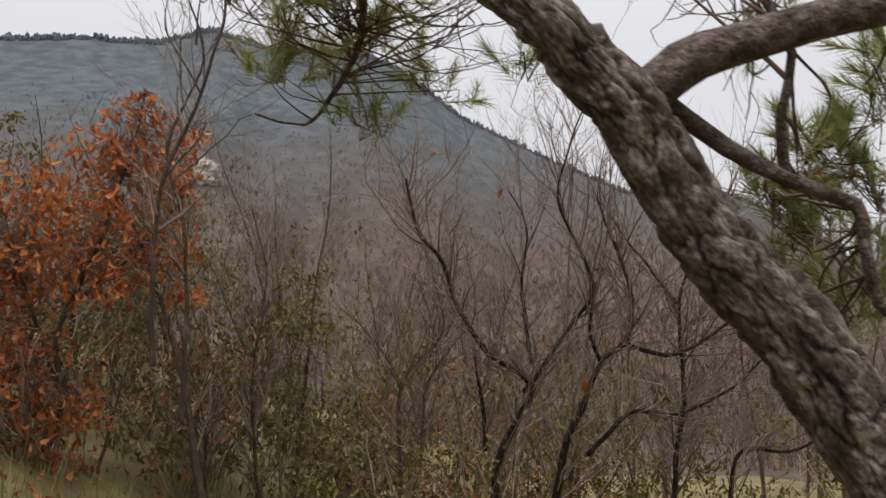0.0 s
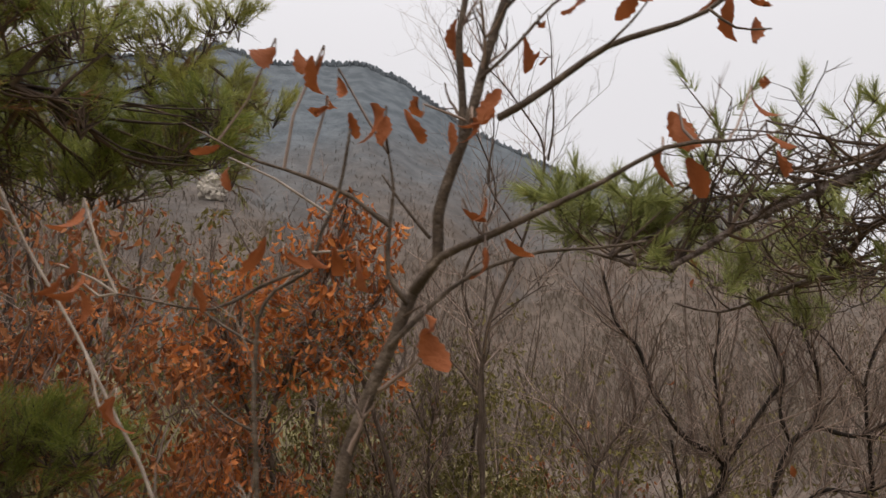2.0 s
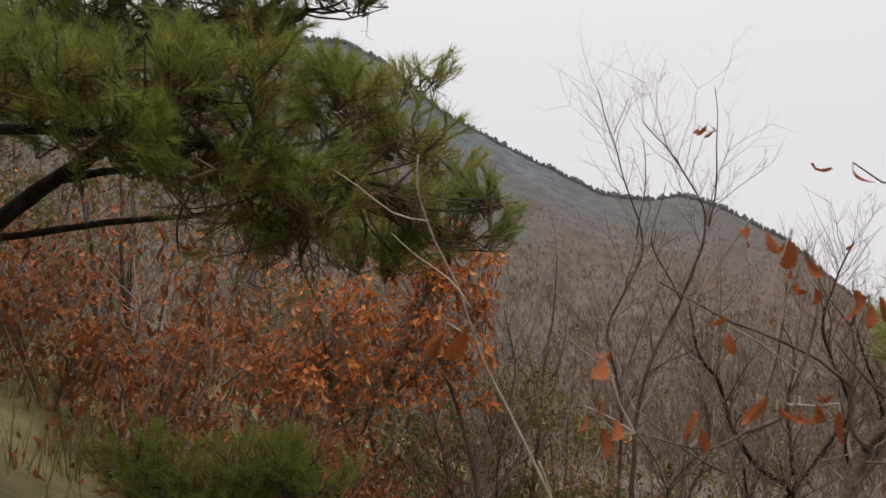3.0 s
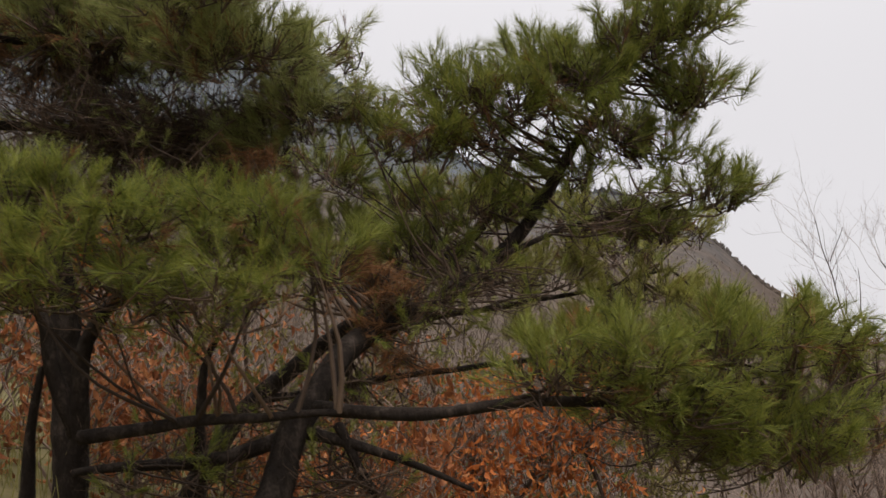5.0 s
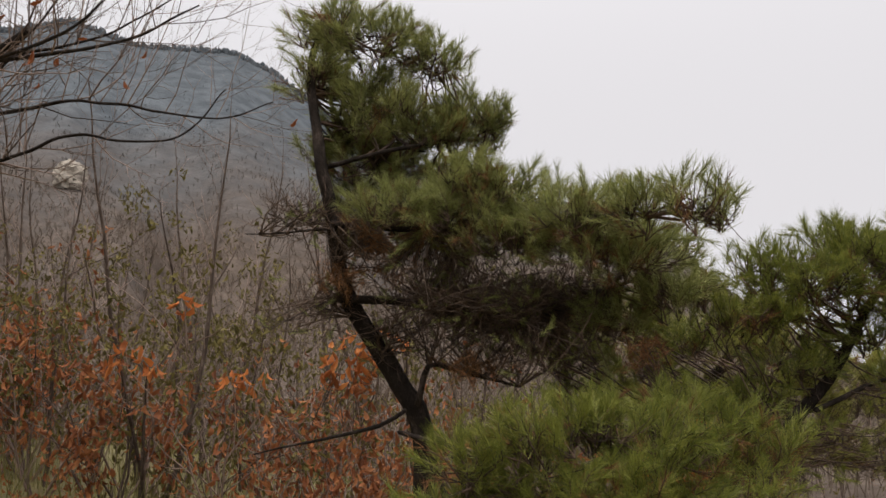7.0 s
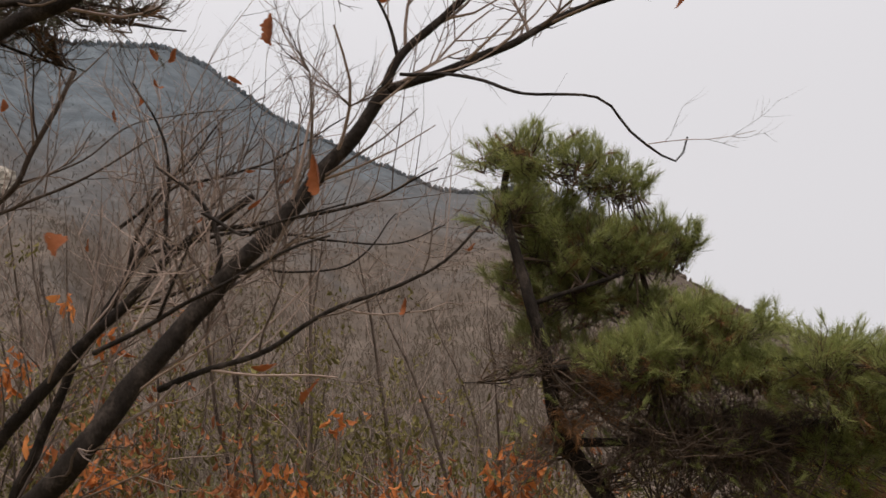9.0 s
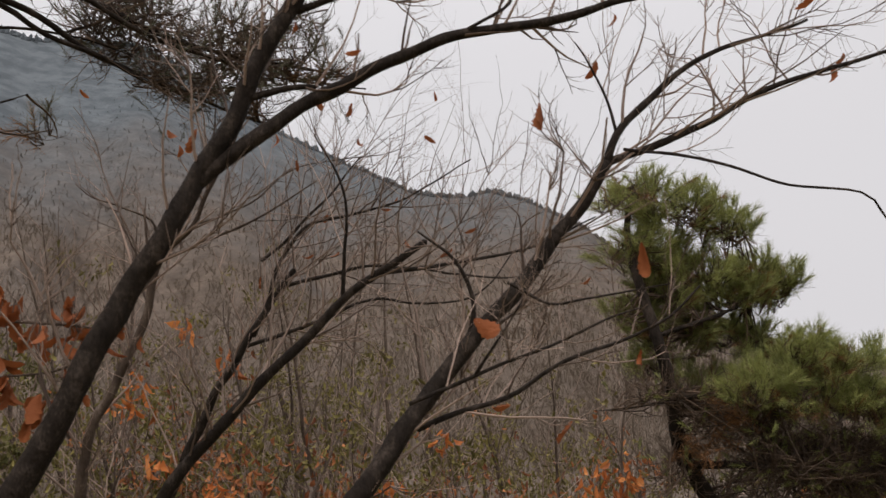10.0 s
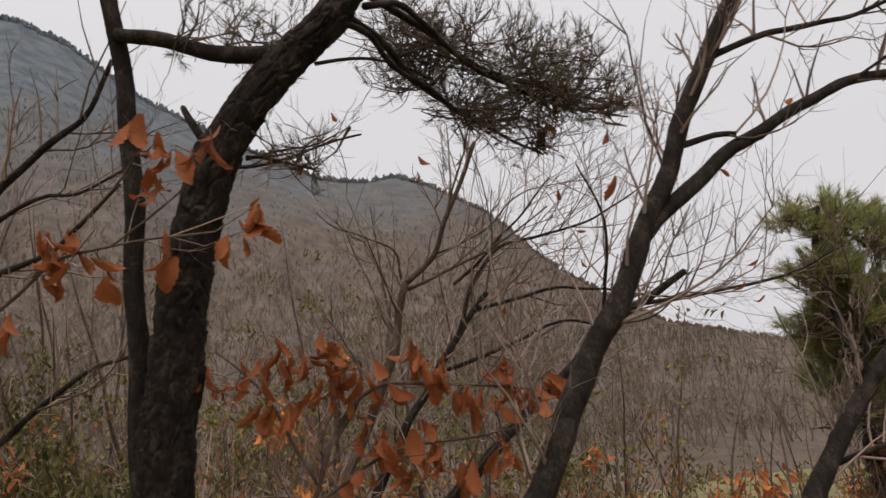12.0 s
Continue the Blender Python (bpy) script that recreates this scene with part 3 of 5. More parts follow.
def sapling(seed, height):
    """A slender bare tree with a thin upright crown, for the woods."""
    tree = thing("bare_tree", "slender bare grey-brown tree in the winter woods", "tree", group="trees of the winter woods")
    trunk, tw = Wood(seed), Wood(seed + 1)
    rng = trunk.rng
    stems = rng.choice((1, 1, 2, 3))
    for k in range(stems):
        lean = Vector((rng.uniform(-0.25, 0.25), rng.uniform(-0.2, 0.2), 1)) if stems == 1 else Vector((rng.uniform(-0.45, 0.45), rng.uniform(-0.3, 0.3), 1))
        pts, d = [Vector((0.05 * k, 0, -0.4))], lean.normalized()
        for i in range(12):
            d = (d + 0.12 * rand_dir(rng) + Vector((0, 0, 0.05))).normalized()
            pts.append(pts[-1] + d * height / 12)
        r = 0.012 * height / (1 + 0.3 * stems)
        trunk.tube(pts, r, 0.006, 7, 0.1)
        for j in range(3, 13):
            for _ in range(rng.randint(1, 2 if stems > 1 else 3)):
                o = rand_dir(rng)
                o.z = abs(o.z)
                grow(tw, pts[j], o * 0.8 + Vector((0, 0, 0.75)), height * rng.uniform(0.10, 0.26) * (1.25 - j / 14), 0.006 * (1.2 - j / 14) + 0.002,
                     rng.choice((1, 1, 2)), 0.1, 0.6, None, (2, 3))
    part("trunk", trunk.mesh("trunk", OAK_BARK), tree)
    part("twig_mass", tw.mesh("twig_mass", TWIG), tree, kind="stuff")
    return tree


def winter_woods():
    rng = random.Random(77)
    kinds = [sapling(200 + 7 * k, 3.6 + 0.5 * k) for k in range(6)]
    spots = [(-13.2 + 0.42 * k + rng.uniform(-0.3, 0.3), rng.uniform(5.0, 8.5)) for k in range(16)]
    spots += [(-9.6 + 0.5 * k + rng.uniform(-0.3, 0.3), rng.uniform(7.0, 10.0)) for k in range(10)]
    while len(spots) < 140:
        y = 6.6 + 20 * rng.random() ** 1.5
        x = -5 + rng.uniform(-1, 1) * (9 + 0.75 * y)
        if all((x - a) ** 2 + (y - b) ** 2 > 0.35 + 0.012 * y for a, b in spots):
            spots.append((x, y))
    for i, (x, y) in enumerate(spots):
        m = pose(x, y, ground(x, y), rng.uniform(-4, 4), rng.uniform(-4, 4), rng.uniform(0, 360))
        s = rng.uniform(0.5, 0.78) if y < 9 else rng.uniform(0.7, 1.1)
        if i < len(kinds):
            kinds[i].matrix_basis = m
            kinds[i].scale = (s, s, s)
        else:
            o = copy_thing(kinds[i % len(kinds)], m)
            o.scale = (s, s, s)


def far_woods():
    """The bare woods across the valley, too many to count."""
    rs = np.random.RandomState(5)
    v = []
    for _ in range(17000):
        r = 70 + 740 * rs.rand() ** 1.35
        az = rs.uniform(-45, 44)
        thin = min(1.0, max(0.0, (46 - az) / 18)) * min(1.0, max(0.0, (800 - r) / 420))
        if rs.rand() > thin:
            continue
        p = np.array(terrain(r, az))
        h = rs.uniform(2.5, 5.0) * (0.55 + 0.45 * thin)
        w = 0.03 + 0.0004 * r
        side = np.array((math.cos(radians(az)), -math.sin(radians(az)), 0))
        lean = np.array((rs.normal() * 0.3, 0, 1.0))
        v += [p - side * w * 1.3, p + side * w * 1.3, p + lean * h * 0.8]
        for k in range(12):
            t = rs.uniform(0.25, 0.8)
            b = p + lean * h * t
            d = side * rs.normal() * 1.0 + np.array((0, rs.normal() * 0.4, rs.uniform(0.2, 1.0)))
            q = b + d * h * rs.uniform(0.2, 0.42)
            v += [b - side * w * 0.7, b + side * w * 0.7, q]
    v = np.array(v)
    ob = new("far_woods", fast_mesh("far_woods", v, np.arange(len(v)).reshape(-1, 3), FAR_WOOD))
    tagged(ob, "bare grey-brown winter woods across the valley", "woods", kind="stuff")


def ridge_pines():
    """Pine crowns that roughen the mountain's upper slopes and skyline."""
    rs = np.random.RandomState(8)
    v, f = [], []
    for i in range(2300):
        az = rs.uniform(-45, 40)
        r = RIDGE_FAR - 1 - 10 * rs.rand()
        p = terrain(r, az) - Vector((0, 0, 0.8))
        h, w = 2.0 + 6.0 * rs.rand() ** 2.2, rs.uniform(1.3, 3.0)
        n0 = len(v)
        top = p + Vector((rs.normal() * 0.6, 0, h))
        ring = [p + Vector((math.cos(a) * w * rs.uniform(0.7, 1.2), math.sin(a) * w, h * rs.uniform(0.35, 0.75))) for a in np.arange(6) * 1.047]
        low = [p + Vector((math.cos(a) * w * 0.5, math.sin(a) * w * 0.5, -1)) for a in np.arange(6) * 1.047]
        v += [top] + ring + low
        for k in range(6):
            j = (k + 1) % 6
            f += [(n0, n0 + 1 + k, n0 + 1 + j), (n0 + 1 + k, n0 + 7 + k, n0 + 7 + j), (n0 + 1 + k, n0 + 7 + j, n0 + 1 + j)]
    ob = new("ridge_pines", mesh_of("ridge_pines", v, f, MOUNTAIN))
    tagged(ob, "dark pine crowns on the distant mountain", "woods", kind="stuff")


def crag(at, size, seed):
    bm = bmesh.new()
    bmesh.ops.create_icosphere(bm, subdivisions=4, radius=1)
    for v in bm.verts:
        q = v.co + Vector((seed, 0, 0))
        v.co *= 1 + 0.35 * noise.noise(q * 1.3) + 0.22 * noise.cell(q * 2.6) + 0.1 * noise.noise(q * 6)
        v.co = Vector((v.co.x * size[0], v.co.y * size[1], v.co.z * size[2]))
    me = bpy.data.meshes.new("rock_outcrop")
    bm.to_mesh(me)
    bm.free()
    me.materials.append(ROCK)
    ob = new("rock_outcrop", me)
    ob.location = at
    tagged(ob, "pale bare rock outcrop high in the woods", "rock", kind="")


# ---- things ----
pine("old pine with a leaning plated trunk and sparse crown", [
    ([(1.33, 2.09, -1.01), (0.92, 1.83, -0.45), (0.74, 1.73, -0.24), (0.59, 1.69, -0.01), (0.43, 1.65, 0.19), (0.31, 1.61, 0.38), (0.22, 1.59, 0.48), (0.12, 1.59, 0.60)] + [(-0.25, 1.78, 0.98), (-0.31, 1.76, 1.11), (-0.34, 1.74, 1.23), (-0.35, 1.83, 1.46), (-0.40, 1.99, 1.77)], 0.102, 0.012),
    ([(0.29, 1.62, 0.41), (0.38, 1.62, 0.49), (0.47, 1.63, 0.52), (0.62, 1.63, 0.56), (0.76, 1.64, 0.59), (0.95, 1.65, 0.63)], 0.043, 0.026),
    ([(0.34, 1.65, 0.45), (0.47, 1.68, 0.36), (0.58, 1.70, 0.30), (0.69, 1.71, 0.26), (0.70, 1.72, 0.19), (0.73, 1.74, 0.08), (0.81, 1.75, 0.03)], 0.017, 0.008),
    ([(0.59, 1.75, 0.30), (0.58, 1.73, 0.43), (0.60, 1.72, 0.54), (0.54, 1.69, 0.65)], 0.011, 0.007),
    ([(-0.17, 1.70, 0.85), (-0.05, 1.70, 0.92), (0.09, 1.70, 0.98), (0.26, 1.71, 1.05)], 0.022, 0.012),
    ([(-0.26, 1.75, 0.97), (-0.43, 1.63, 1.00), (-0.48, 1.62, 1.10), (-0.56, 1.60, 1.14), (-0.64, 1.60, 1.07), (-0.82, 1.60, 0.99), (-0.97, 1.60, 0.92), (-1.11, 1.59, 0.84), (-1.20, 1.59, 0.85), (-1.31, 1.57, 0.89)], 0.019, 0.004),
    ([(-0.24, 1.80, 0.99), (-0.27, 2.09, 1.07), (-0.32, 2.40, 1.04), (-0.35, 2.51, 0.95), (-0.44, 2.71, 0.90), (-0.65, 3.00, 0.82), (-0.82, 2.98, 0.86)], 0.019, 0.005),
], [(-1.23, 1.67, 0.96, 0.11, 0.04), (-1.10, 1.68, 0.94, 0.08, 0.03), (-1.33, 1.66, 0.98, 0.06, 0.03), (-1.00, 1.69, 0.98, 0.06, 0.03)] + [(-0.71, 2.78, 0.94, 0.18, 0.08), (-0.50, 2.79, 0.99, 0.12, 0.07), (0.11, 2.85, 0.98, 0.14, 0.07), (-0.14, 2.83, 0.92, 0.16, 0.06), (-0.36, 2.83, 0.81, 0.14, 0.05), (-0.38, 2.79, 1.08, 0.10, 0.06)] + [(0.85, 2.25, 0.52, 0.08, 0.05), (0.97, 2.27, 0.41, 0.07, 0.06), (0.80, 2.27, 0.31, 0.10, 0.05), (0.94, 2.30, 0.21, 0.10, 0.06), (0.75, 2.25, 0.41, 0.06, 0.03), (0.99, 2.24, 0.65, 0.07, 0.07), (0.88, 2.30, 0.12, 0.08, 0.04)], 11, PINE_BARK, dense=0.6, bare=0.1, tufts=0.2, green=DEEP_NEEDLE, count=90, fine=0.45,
    wiry=[(-0.82, 1.63, 1.12, 0.20, 0.09), (-1.01, 1.63, 1.04, 0.11, 0.07), (-0.64, 1.66, 1.01, 0.15, 0.07), (-0.45, 1.67, 1.08, 0.12, 0.09)] + [(-0.47, 1.84, 0.83, 0.14, 0.05), (0.55, 1.94, 0.80, 0.14, 0.07)] + [(-0.42, 2.38, 1.09, 0.28, 0.10), (-0.60, 2.38, 0.99, 0.21, 0.09), (-0.04, 2.43, 0.99, 0.19, 0.10)])

pine("low pine with dense drooping boughs beside the path", [
    ([(-5.31, 1.85, 0.62), (-5.15, 1.79, 1.07), (-5.06, 1.87, 1.24), (-5.01, 1.94, 1.45), (-4.93, 2.02, 1.60), (-4.80, 2.20, 1.78), (-4.53, 2.39, 1.92), (-4.22, 2.56, 2.15), (-4.05, 2.53, 2.36), (-3.85, 2.49, 2.68), (-3.66, 2.45, 2.98), (-3.59, 2.41, 3.28), (-3.53, 2.38, 3.50)], 0.07, 0.01),
    ([(-5.03, 1.94, 1.43), (-5.25, 1.96, 1.35), (-5.50, 1.96, 1.33), (-5.78, 1.96, 1.30)], 0.03, 0.015),
    ([(-4.99, 1.94, 1.45), (-4.75, 1.95, 1.39), (-4.60, 1.96, 1.34), (-4.36, 1.97, 1.24)], 0.025, 0.008),
    ([(-4.85, 1.94, 1.47), (-4.75, 1.96, 1.28), (-4.61, 1.99, 1.06)], 0.022, 0.01),
    ([(-4.92, 1.83, 1.55), (-4.59, 1.63, 1.54), (-4.15, 1.62, 1.58), (-3.71, 1.62, 1.57), (-3.31, 1.83, 1.57), (-2.88, 2.04, 1.47)], 0.025, 0.006),
    ([(-4.21, 2.46, 2.15), (-3.88, 2.44, 2.29), (-3.59, 2.43, 2.35), (-3.30, 2.43, 2.37)], 0.015, 0.005),
], [(-4.43, 2.46, 2.87, 0.27, 0.15), (-4.03, 2.45, 2.98, 0.27, 0.15), (-3.73, 2.45, 2.98, 0.30, 0.17), (-3.39, 2.46, 2.86, 0.22, 0.15), (-3.18, 2.52, 2.44, 0.20, 0.09), (-3.53, 2.49, 2.64, 0.27, 0.12), (-3.57, 2.54, 2.28, 0.27, 0.09), (-3.85, 2.51, 2.54, 0.22, 0.10), (-4.23, 2.49, 2.65, 0.27, 0.12), (-4.32, 2.53, 2.38, 0.27, 0.12), (-4.56, 2.55, 2.18, 0.25, 0.12)] +
   [(-3.55, 2.23, 3.33, 0.20, 0.15), (-3.47, 2.25, 3.10, 0.23, 0.15), (-3.67, 2.27, 3.07, 0.23, 0.15), (-3.93, 2.30, 2.92, 0.26, 0.13), (-3.36, 2.27, 2.87, 0.15, 0.11), (-4.28, 2.34, 2.79, 0.28, 0.13), (-4.08, 2.33, 2.82, 0.23, 0.11), (-4.48, 2.37, 2.66, 0.26, 0.10), (-3.36, 2.33, 2.44, 0.18, 0.09), (-3.51, 2.36, 2.26, 0.15, 0.09), (-3.77, 2.32, 2.69, 0.26, 0.10), (-3.29, 2.23, 3.18, 0.10, 0.10), (-4.71, 2.39, 2.61, 0.23, 0.10)] +
   [(-5.05, 3.09, 2.65, 0.29, 0.15), (-5.42, 3.13, 2.42, 0.32, 0.15), (-4.90, 3.14, 2.34, 0.26, 0.12), (-5.75, 3.09, 2.64, 0.26, 0.15), (-4.67, 3.11, 2.52, 0.20, 0.12), (-5.19, 3.16, 2.16, 0.32, 0.12)] +
   [(-4.14, 1.51, 1.68, 0.23, 0.11), (-3.89, 1.50, 1.73, 0.25, 0.12), (-3.63, 1.60, 1.74, 0.24, 0.14), (-3.37, 1.70, 1.74, 0.26, 0.15), (-3.11, 1.90, 1.77, 0.22, 0.14), (-2.87, 2.01, 1.68, 0.16, 0.10), (-2.88, 2.04, 1.45, 0.20, 0.08), (-3.80, 1.63, 1.55, 0.30, 0.11), (-3.50, 1.73, 1.50, 0.31, 0.13), (-3.21, 1.84, 1.48, 0.25, 0.11)] +
   [(-2.73, 2.42, 1.38, 0.25, 0.14), (-3.05, 2.40, 1.32, 0.34, 0.12), (-3.37, 2.36, 1.40, 0.34, 0.14), (-2.60, 2.41, 1.52, 0.14, 0.11)], 21, dense=0.82, wiry=[(-4.85, 1.97, 1.25, 0.39, 0.14), (-5.34, 1.97, 1.21, 0.24, 0.14)] + [(-4.50, 2.19, 1.90, 0.28, 0.13), (-4.19, 2.17, 1.99, 0.31, 0.11), (-4.84, 2.23, 1.52, 0.33, 0.15), (-5.28, 2.24, 1.45, 0.28, 0.13), (-3.76, 2.14, 2.25, 0.28, 0.13)] + [(-3.54, 2.36, 1.24, 0.41, 0.11), (-3.73, 2.32, 1.42, 0.27, 0.11)],
    rust=[(-4.68, 2.19, 1.98, 0.14, 0.09), (-5.23, 2.15, 2.45, 0.11, 0.07), (-4.77, 2.19, 2.05, 0.14, 0.06), (-4.61, 2.22, 1.69, 0.14, 0.09), (-4.75, 2.22, 1.80, 0.11, 0.09)])

pine("tall pine with a bent trunk and layered needle boughs", [
    ([(-6.23, 3.05, 0.91), (-6.25, 2.94, 1.70), (-6.28, 2.88, 2.08), (-6.40, 2.86, 2.29), (-6.56, 2.84, 2.56), (-6.72, 2.81, 2.85), (-6.78, 2.77, 3.20), (-6.84, 2.73, 3.49), (-6.89, 2.79, 3.80), (-6.93, 2.85, 4.16), (-6.83, 2.89, 4.50)], 0.085, 0.016),
    ([(-6.72, 2.72, 2.78), (-6.37, 2.69, 2.75), (-5.90, 2.66, 2.68), (-5.44, 2.61, 2.77), (-5.09, 2.26, 2.87)], 0.025, 0.006),
    ([(-6.78, 2.67, 3.18), (-6.34, 2.63, 3.15), (-5.91, 2.59, 3.18), (-5.55, 2.16, 3.14), (-5.30, 1.84, 3.09), (-5.08, 1.62, 3.06)], 0.02, 0.005),
    ([(-6.85, 2.83, 3.54), (-6.46, 2.78, 3.63), (-6.01, 2.92, 3.75), (-5.74, 2.88, 3.85)], 0.016, 0.005),
    ([(-6.37, 2.78, 2.16), (-6.52, 2.80, 2.08), (-6.84, 2.84, 2.01), (-7.21, 2.89, 1.93)], 0.014, 0.004),
    ([(-6.31, 2.77, 2.19), (-6.25, 2.73, 2.41), (-6.06, 2.72, 2.37), (-5.75, 2.71, 2.28)], 0.02, 0.006),
    ([(-6.81, 2.68, 3.15), (-7.03, 2.70, 3.14), (-7.25, 2.72, 3.13)], 0.008, 0.003),
], [(-6.77, 2.90, 4.40, 0.27, 0.15), (-6.53, 2.89, 4.29, 0.34, 0.17), (-6.22, 2.87, 4.22, 0.17, 0.12), (-6.87, 2.96, 4.06, 0.24, 0.10), (-6.46, 2.94, 3.90, 0.38, 0.12), (-5.84, 2.89, 3.85, 0.14, 0.12), (-6.15, 2.94, 3.75, 0.27, 0.12), (-6.66, 2.98, 3.79, 0.27, 0.14), (-6.59, 3.00, 3.58, 0.27, 0.14)] +
   [(-6.08, 2.48, 3.35, 0.24, 0.14), (-5.86, 2.47, 3.28, 0.31, 0.15), (-5.55, 2.16, 3.12, 0.31, 0.17), (-5.32, 1.84, 3.09, 0.21, 0.13), (-5.15, 1.62, 3.10, 0.15, 0.11), (-5.03, 1.61, 3.06, 0.07, 0.09), (-5.32, 2.17, 2.92, 0.37, 0.14), (-5.03, 2.27, 2.75, 0.23, 0.15), (-5.77, 2.51, 3.05, 0.40, 0.12), (-6.26, 2.53, 3.22, 0.28, 0.12), (-5.22, 2.52, 2.62, 0.28, 0.10)] +
   [(-5.85, 2.40, 3.07, 0.27, 0.12), (-5.55, 2.40, 3.06, 0.27, 0.12), (-5.24, 2.40, 3.01, 0.25, 0.11), (-4.96, 2.40, 3.04, 0.2, 0.1), (-6.14, 2.40, 3.16, 0.25, 0.12), (-4.86, 2.40, 2.77, 0.2, 0.1), (-6.47, 2.40, 3.19, 0.2, 0.12), (-6.89, 2.80, 4.10, 0.2, 0.1)] +
   [(-6.52, 3.03, 4.01, 0.31, 0.11), (-6.71, 3.08, 3.87, 0.15, 0.10), (-6.01, 2.97, 3.91, 0.24, 0.11), (-6.53, 3.08, 3.67, 0.27, 0.14), (-5.89, 2.97, 3.75, 0.19, 0.11), (-6.87, 3.13, 3.69, 0.14, 0.08), (-6.68, 3.14, 3.34, 0.21, 0.14), (-6.17, 2.96, 4.19, 0.21, 0.09), (-6.94, 3.04, 4.45, 0.15, 0.09), (-6.65, 3.04, 4.09, 0.21, 0.12), (-6.26, 3.02, 3.81, 0.34, 0.15), (-6.51, 3.09, 3.53, 0.27, 0.15), (-6.10, 3.04, 3.44, 0.31, 0.17), (-6.77, 3.10, 3.75, 0.14, 0.09), (-5.77, 3.01, 3.28, 0.27, 0.17), (-6.39, 3.12, 3.18, 0.27, 0.15)], 31, dense=0.95, dead=0.12, green=DEEP_NEEDLE, tufts=0.10,
    wiry=[(-6.23, 2.58, 2.77, 0.46, 0.21), (-5.77, 2.57, 2.50, 0.52, 0.15), (-6.59, 2.57, 3.05, 0.24, 0.28), (-6.96, 2.59, 3.17, 0.24, 0.18), (-6.96, 2.66, 2.66, 0.28, 0.15), (-5.46, 2.55, 2.46, 0.37, 0.15), (-5.80, 2.75, 2.80, 0.55, 0.20), (-6.20, 2.80, 2.95, 0.45, 0.20), (-5.45, 2.70, 2.65, 0.45, 0.16), (-5.95, 2.95, 2.60, 0.50, 0.18)] + [(-5.95, 2.65, 2.72, 0.50, 0.20), (-5.60, 2.85, 2.85, 0.50, 0.18), (-6.10, 3.05, 2.90, 0.50, 0.22), (-5.55, 3.00, 2.60, 0.50, 0.18), (-5.30, 2.60, 2.75, 0.40, 0.14), (-6.35, 2.75, 2.60, 0.30, 0.20)],
    rust=[(-6.72, 2.61, 2.87, 0.15, 0.12), (-6.56, 2.57, 3.05, 0.09, 0.08), (-6.04, 2.62, 2.38, 0.18, 0.09)] + [(-6.41, 2.73, 3.00, 0.19, 0.19), (-6.56, 2.74, 3.14, 0.13, 0.09)])

pine("low spreading pine with dense bright green needles", [
    ([(-5.82, 2.08, 0.91), (-5.80, 2.02, 1.33), (-5.79, 1.98, 1.62), (-5.73, 1.95, 1.83), (-5.58, 1.93, 1.96), (-5.26, 1.90, 1.98)], 0.05, 0.015),
    ([(-5.80, 2.01, 1.41), (-5.89, 1.98, 1.66), (-5.94, 1.96, 1.87), (-6.11, 1.95, 2.02), (-6.43, 1.96, 2.12)], 0.035, 0.01),
    ([(-5.38, 2.13, 1.09), (-5.38, 2.08, 1.44), (-5.37, 2.05, 1.66), (-5.29, 2.02, 1.85)], 0.03, 0.01),
    ([(-5.66, 1.70, 1.45), (-5.34, 1.67, 1.50), (-5.04, 1.65, 1.52), (-4.83, 1.63, 1.54)], 0.025, 0.012),
    ([(-6.20, 2.08, 1.11), (-6.19, 2.03, 1.43), (-6.21, 2.00, 1.70), (-6.26, 1.97, 1.95)], 0.022, 0.01),
    ([(-5.99, 2.06, 1.12), (-5.97, 2.02, 1.43), (-5.93, 1.99, 1.66)], 0.03, 0.012),
], [(-6.19, 1.30, 2.03, 0.2, 0.11), (-5.98, 1.30, 2.11, 0.22, 0.13), (-5.74, 1.35, 2.14, 0.26, 0.14), (-5.46, 1.40, 2.10, 0.26, 0.14), (-5.15, 1.60, 2.10, 0.27, 0.14), (-4.93, 1.60, 2.02, 0.22, 0.13), (-5.86, 1.30, 1.95, 0.28, 0.12), (-5.55, 1.30, 1.93, 0.3, 0.13), (-5.22, 1.40, 1.89, 0.28, 0.13), (-6.25, 1.35, 1.85, 0.2, 0.11), (-5.25, 1.80, 2.21, 0.22, 0.12), (-6.05, 1.40, 1.84, 0.25, 0.12)], 41, dense=0.85, dead=0.14)

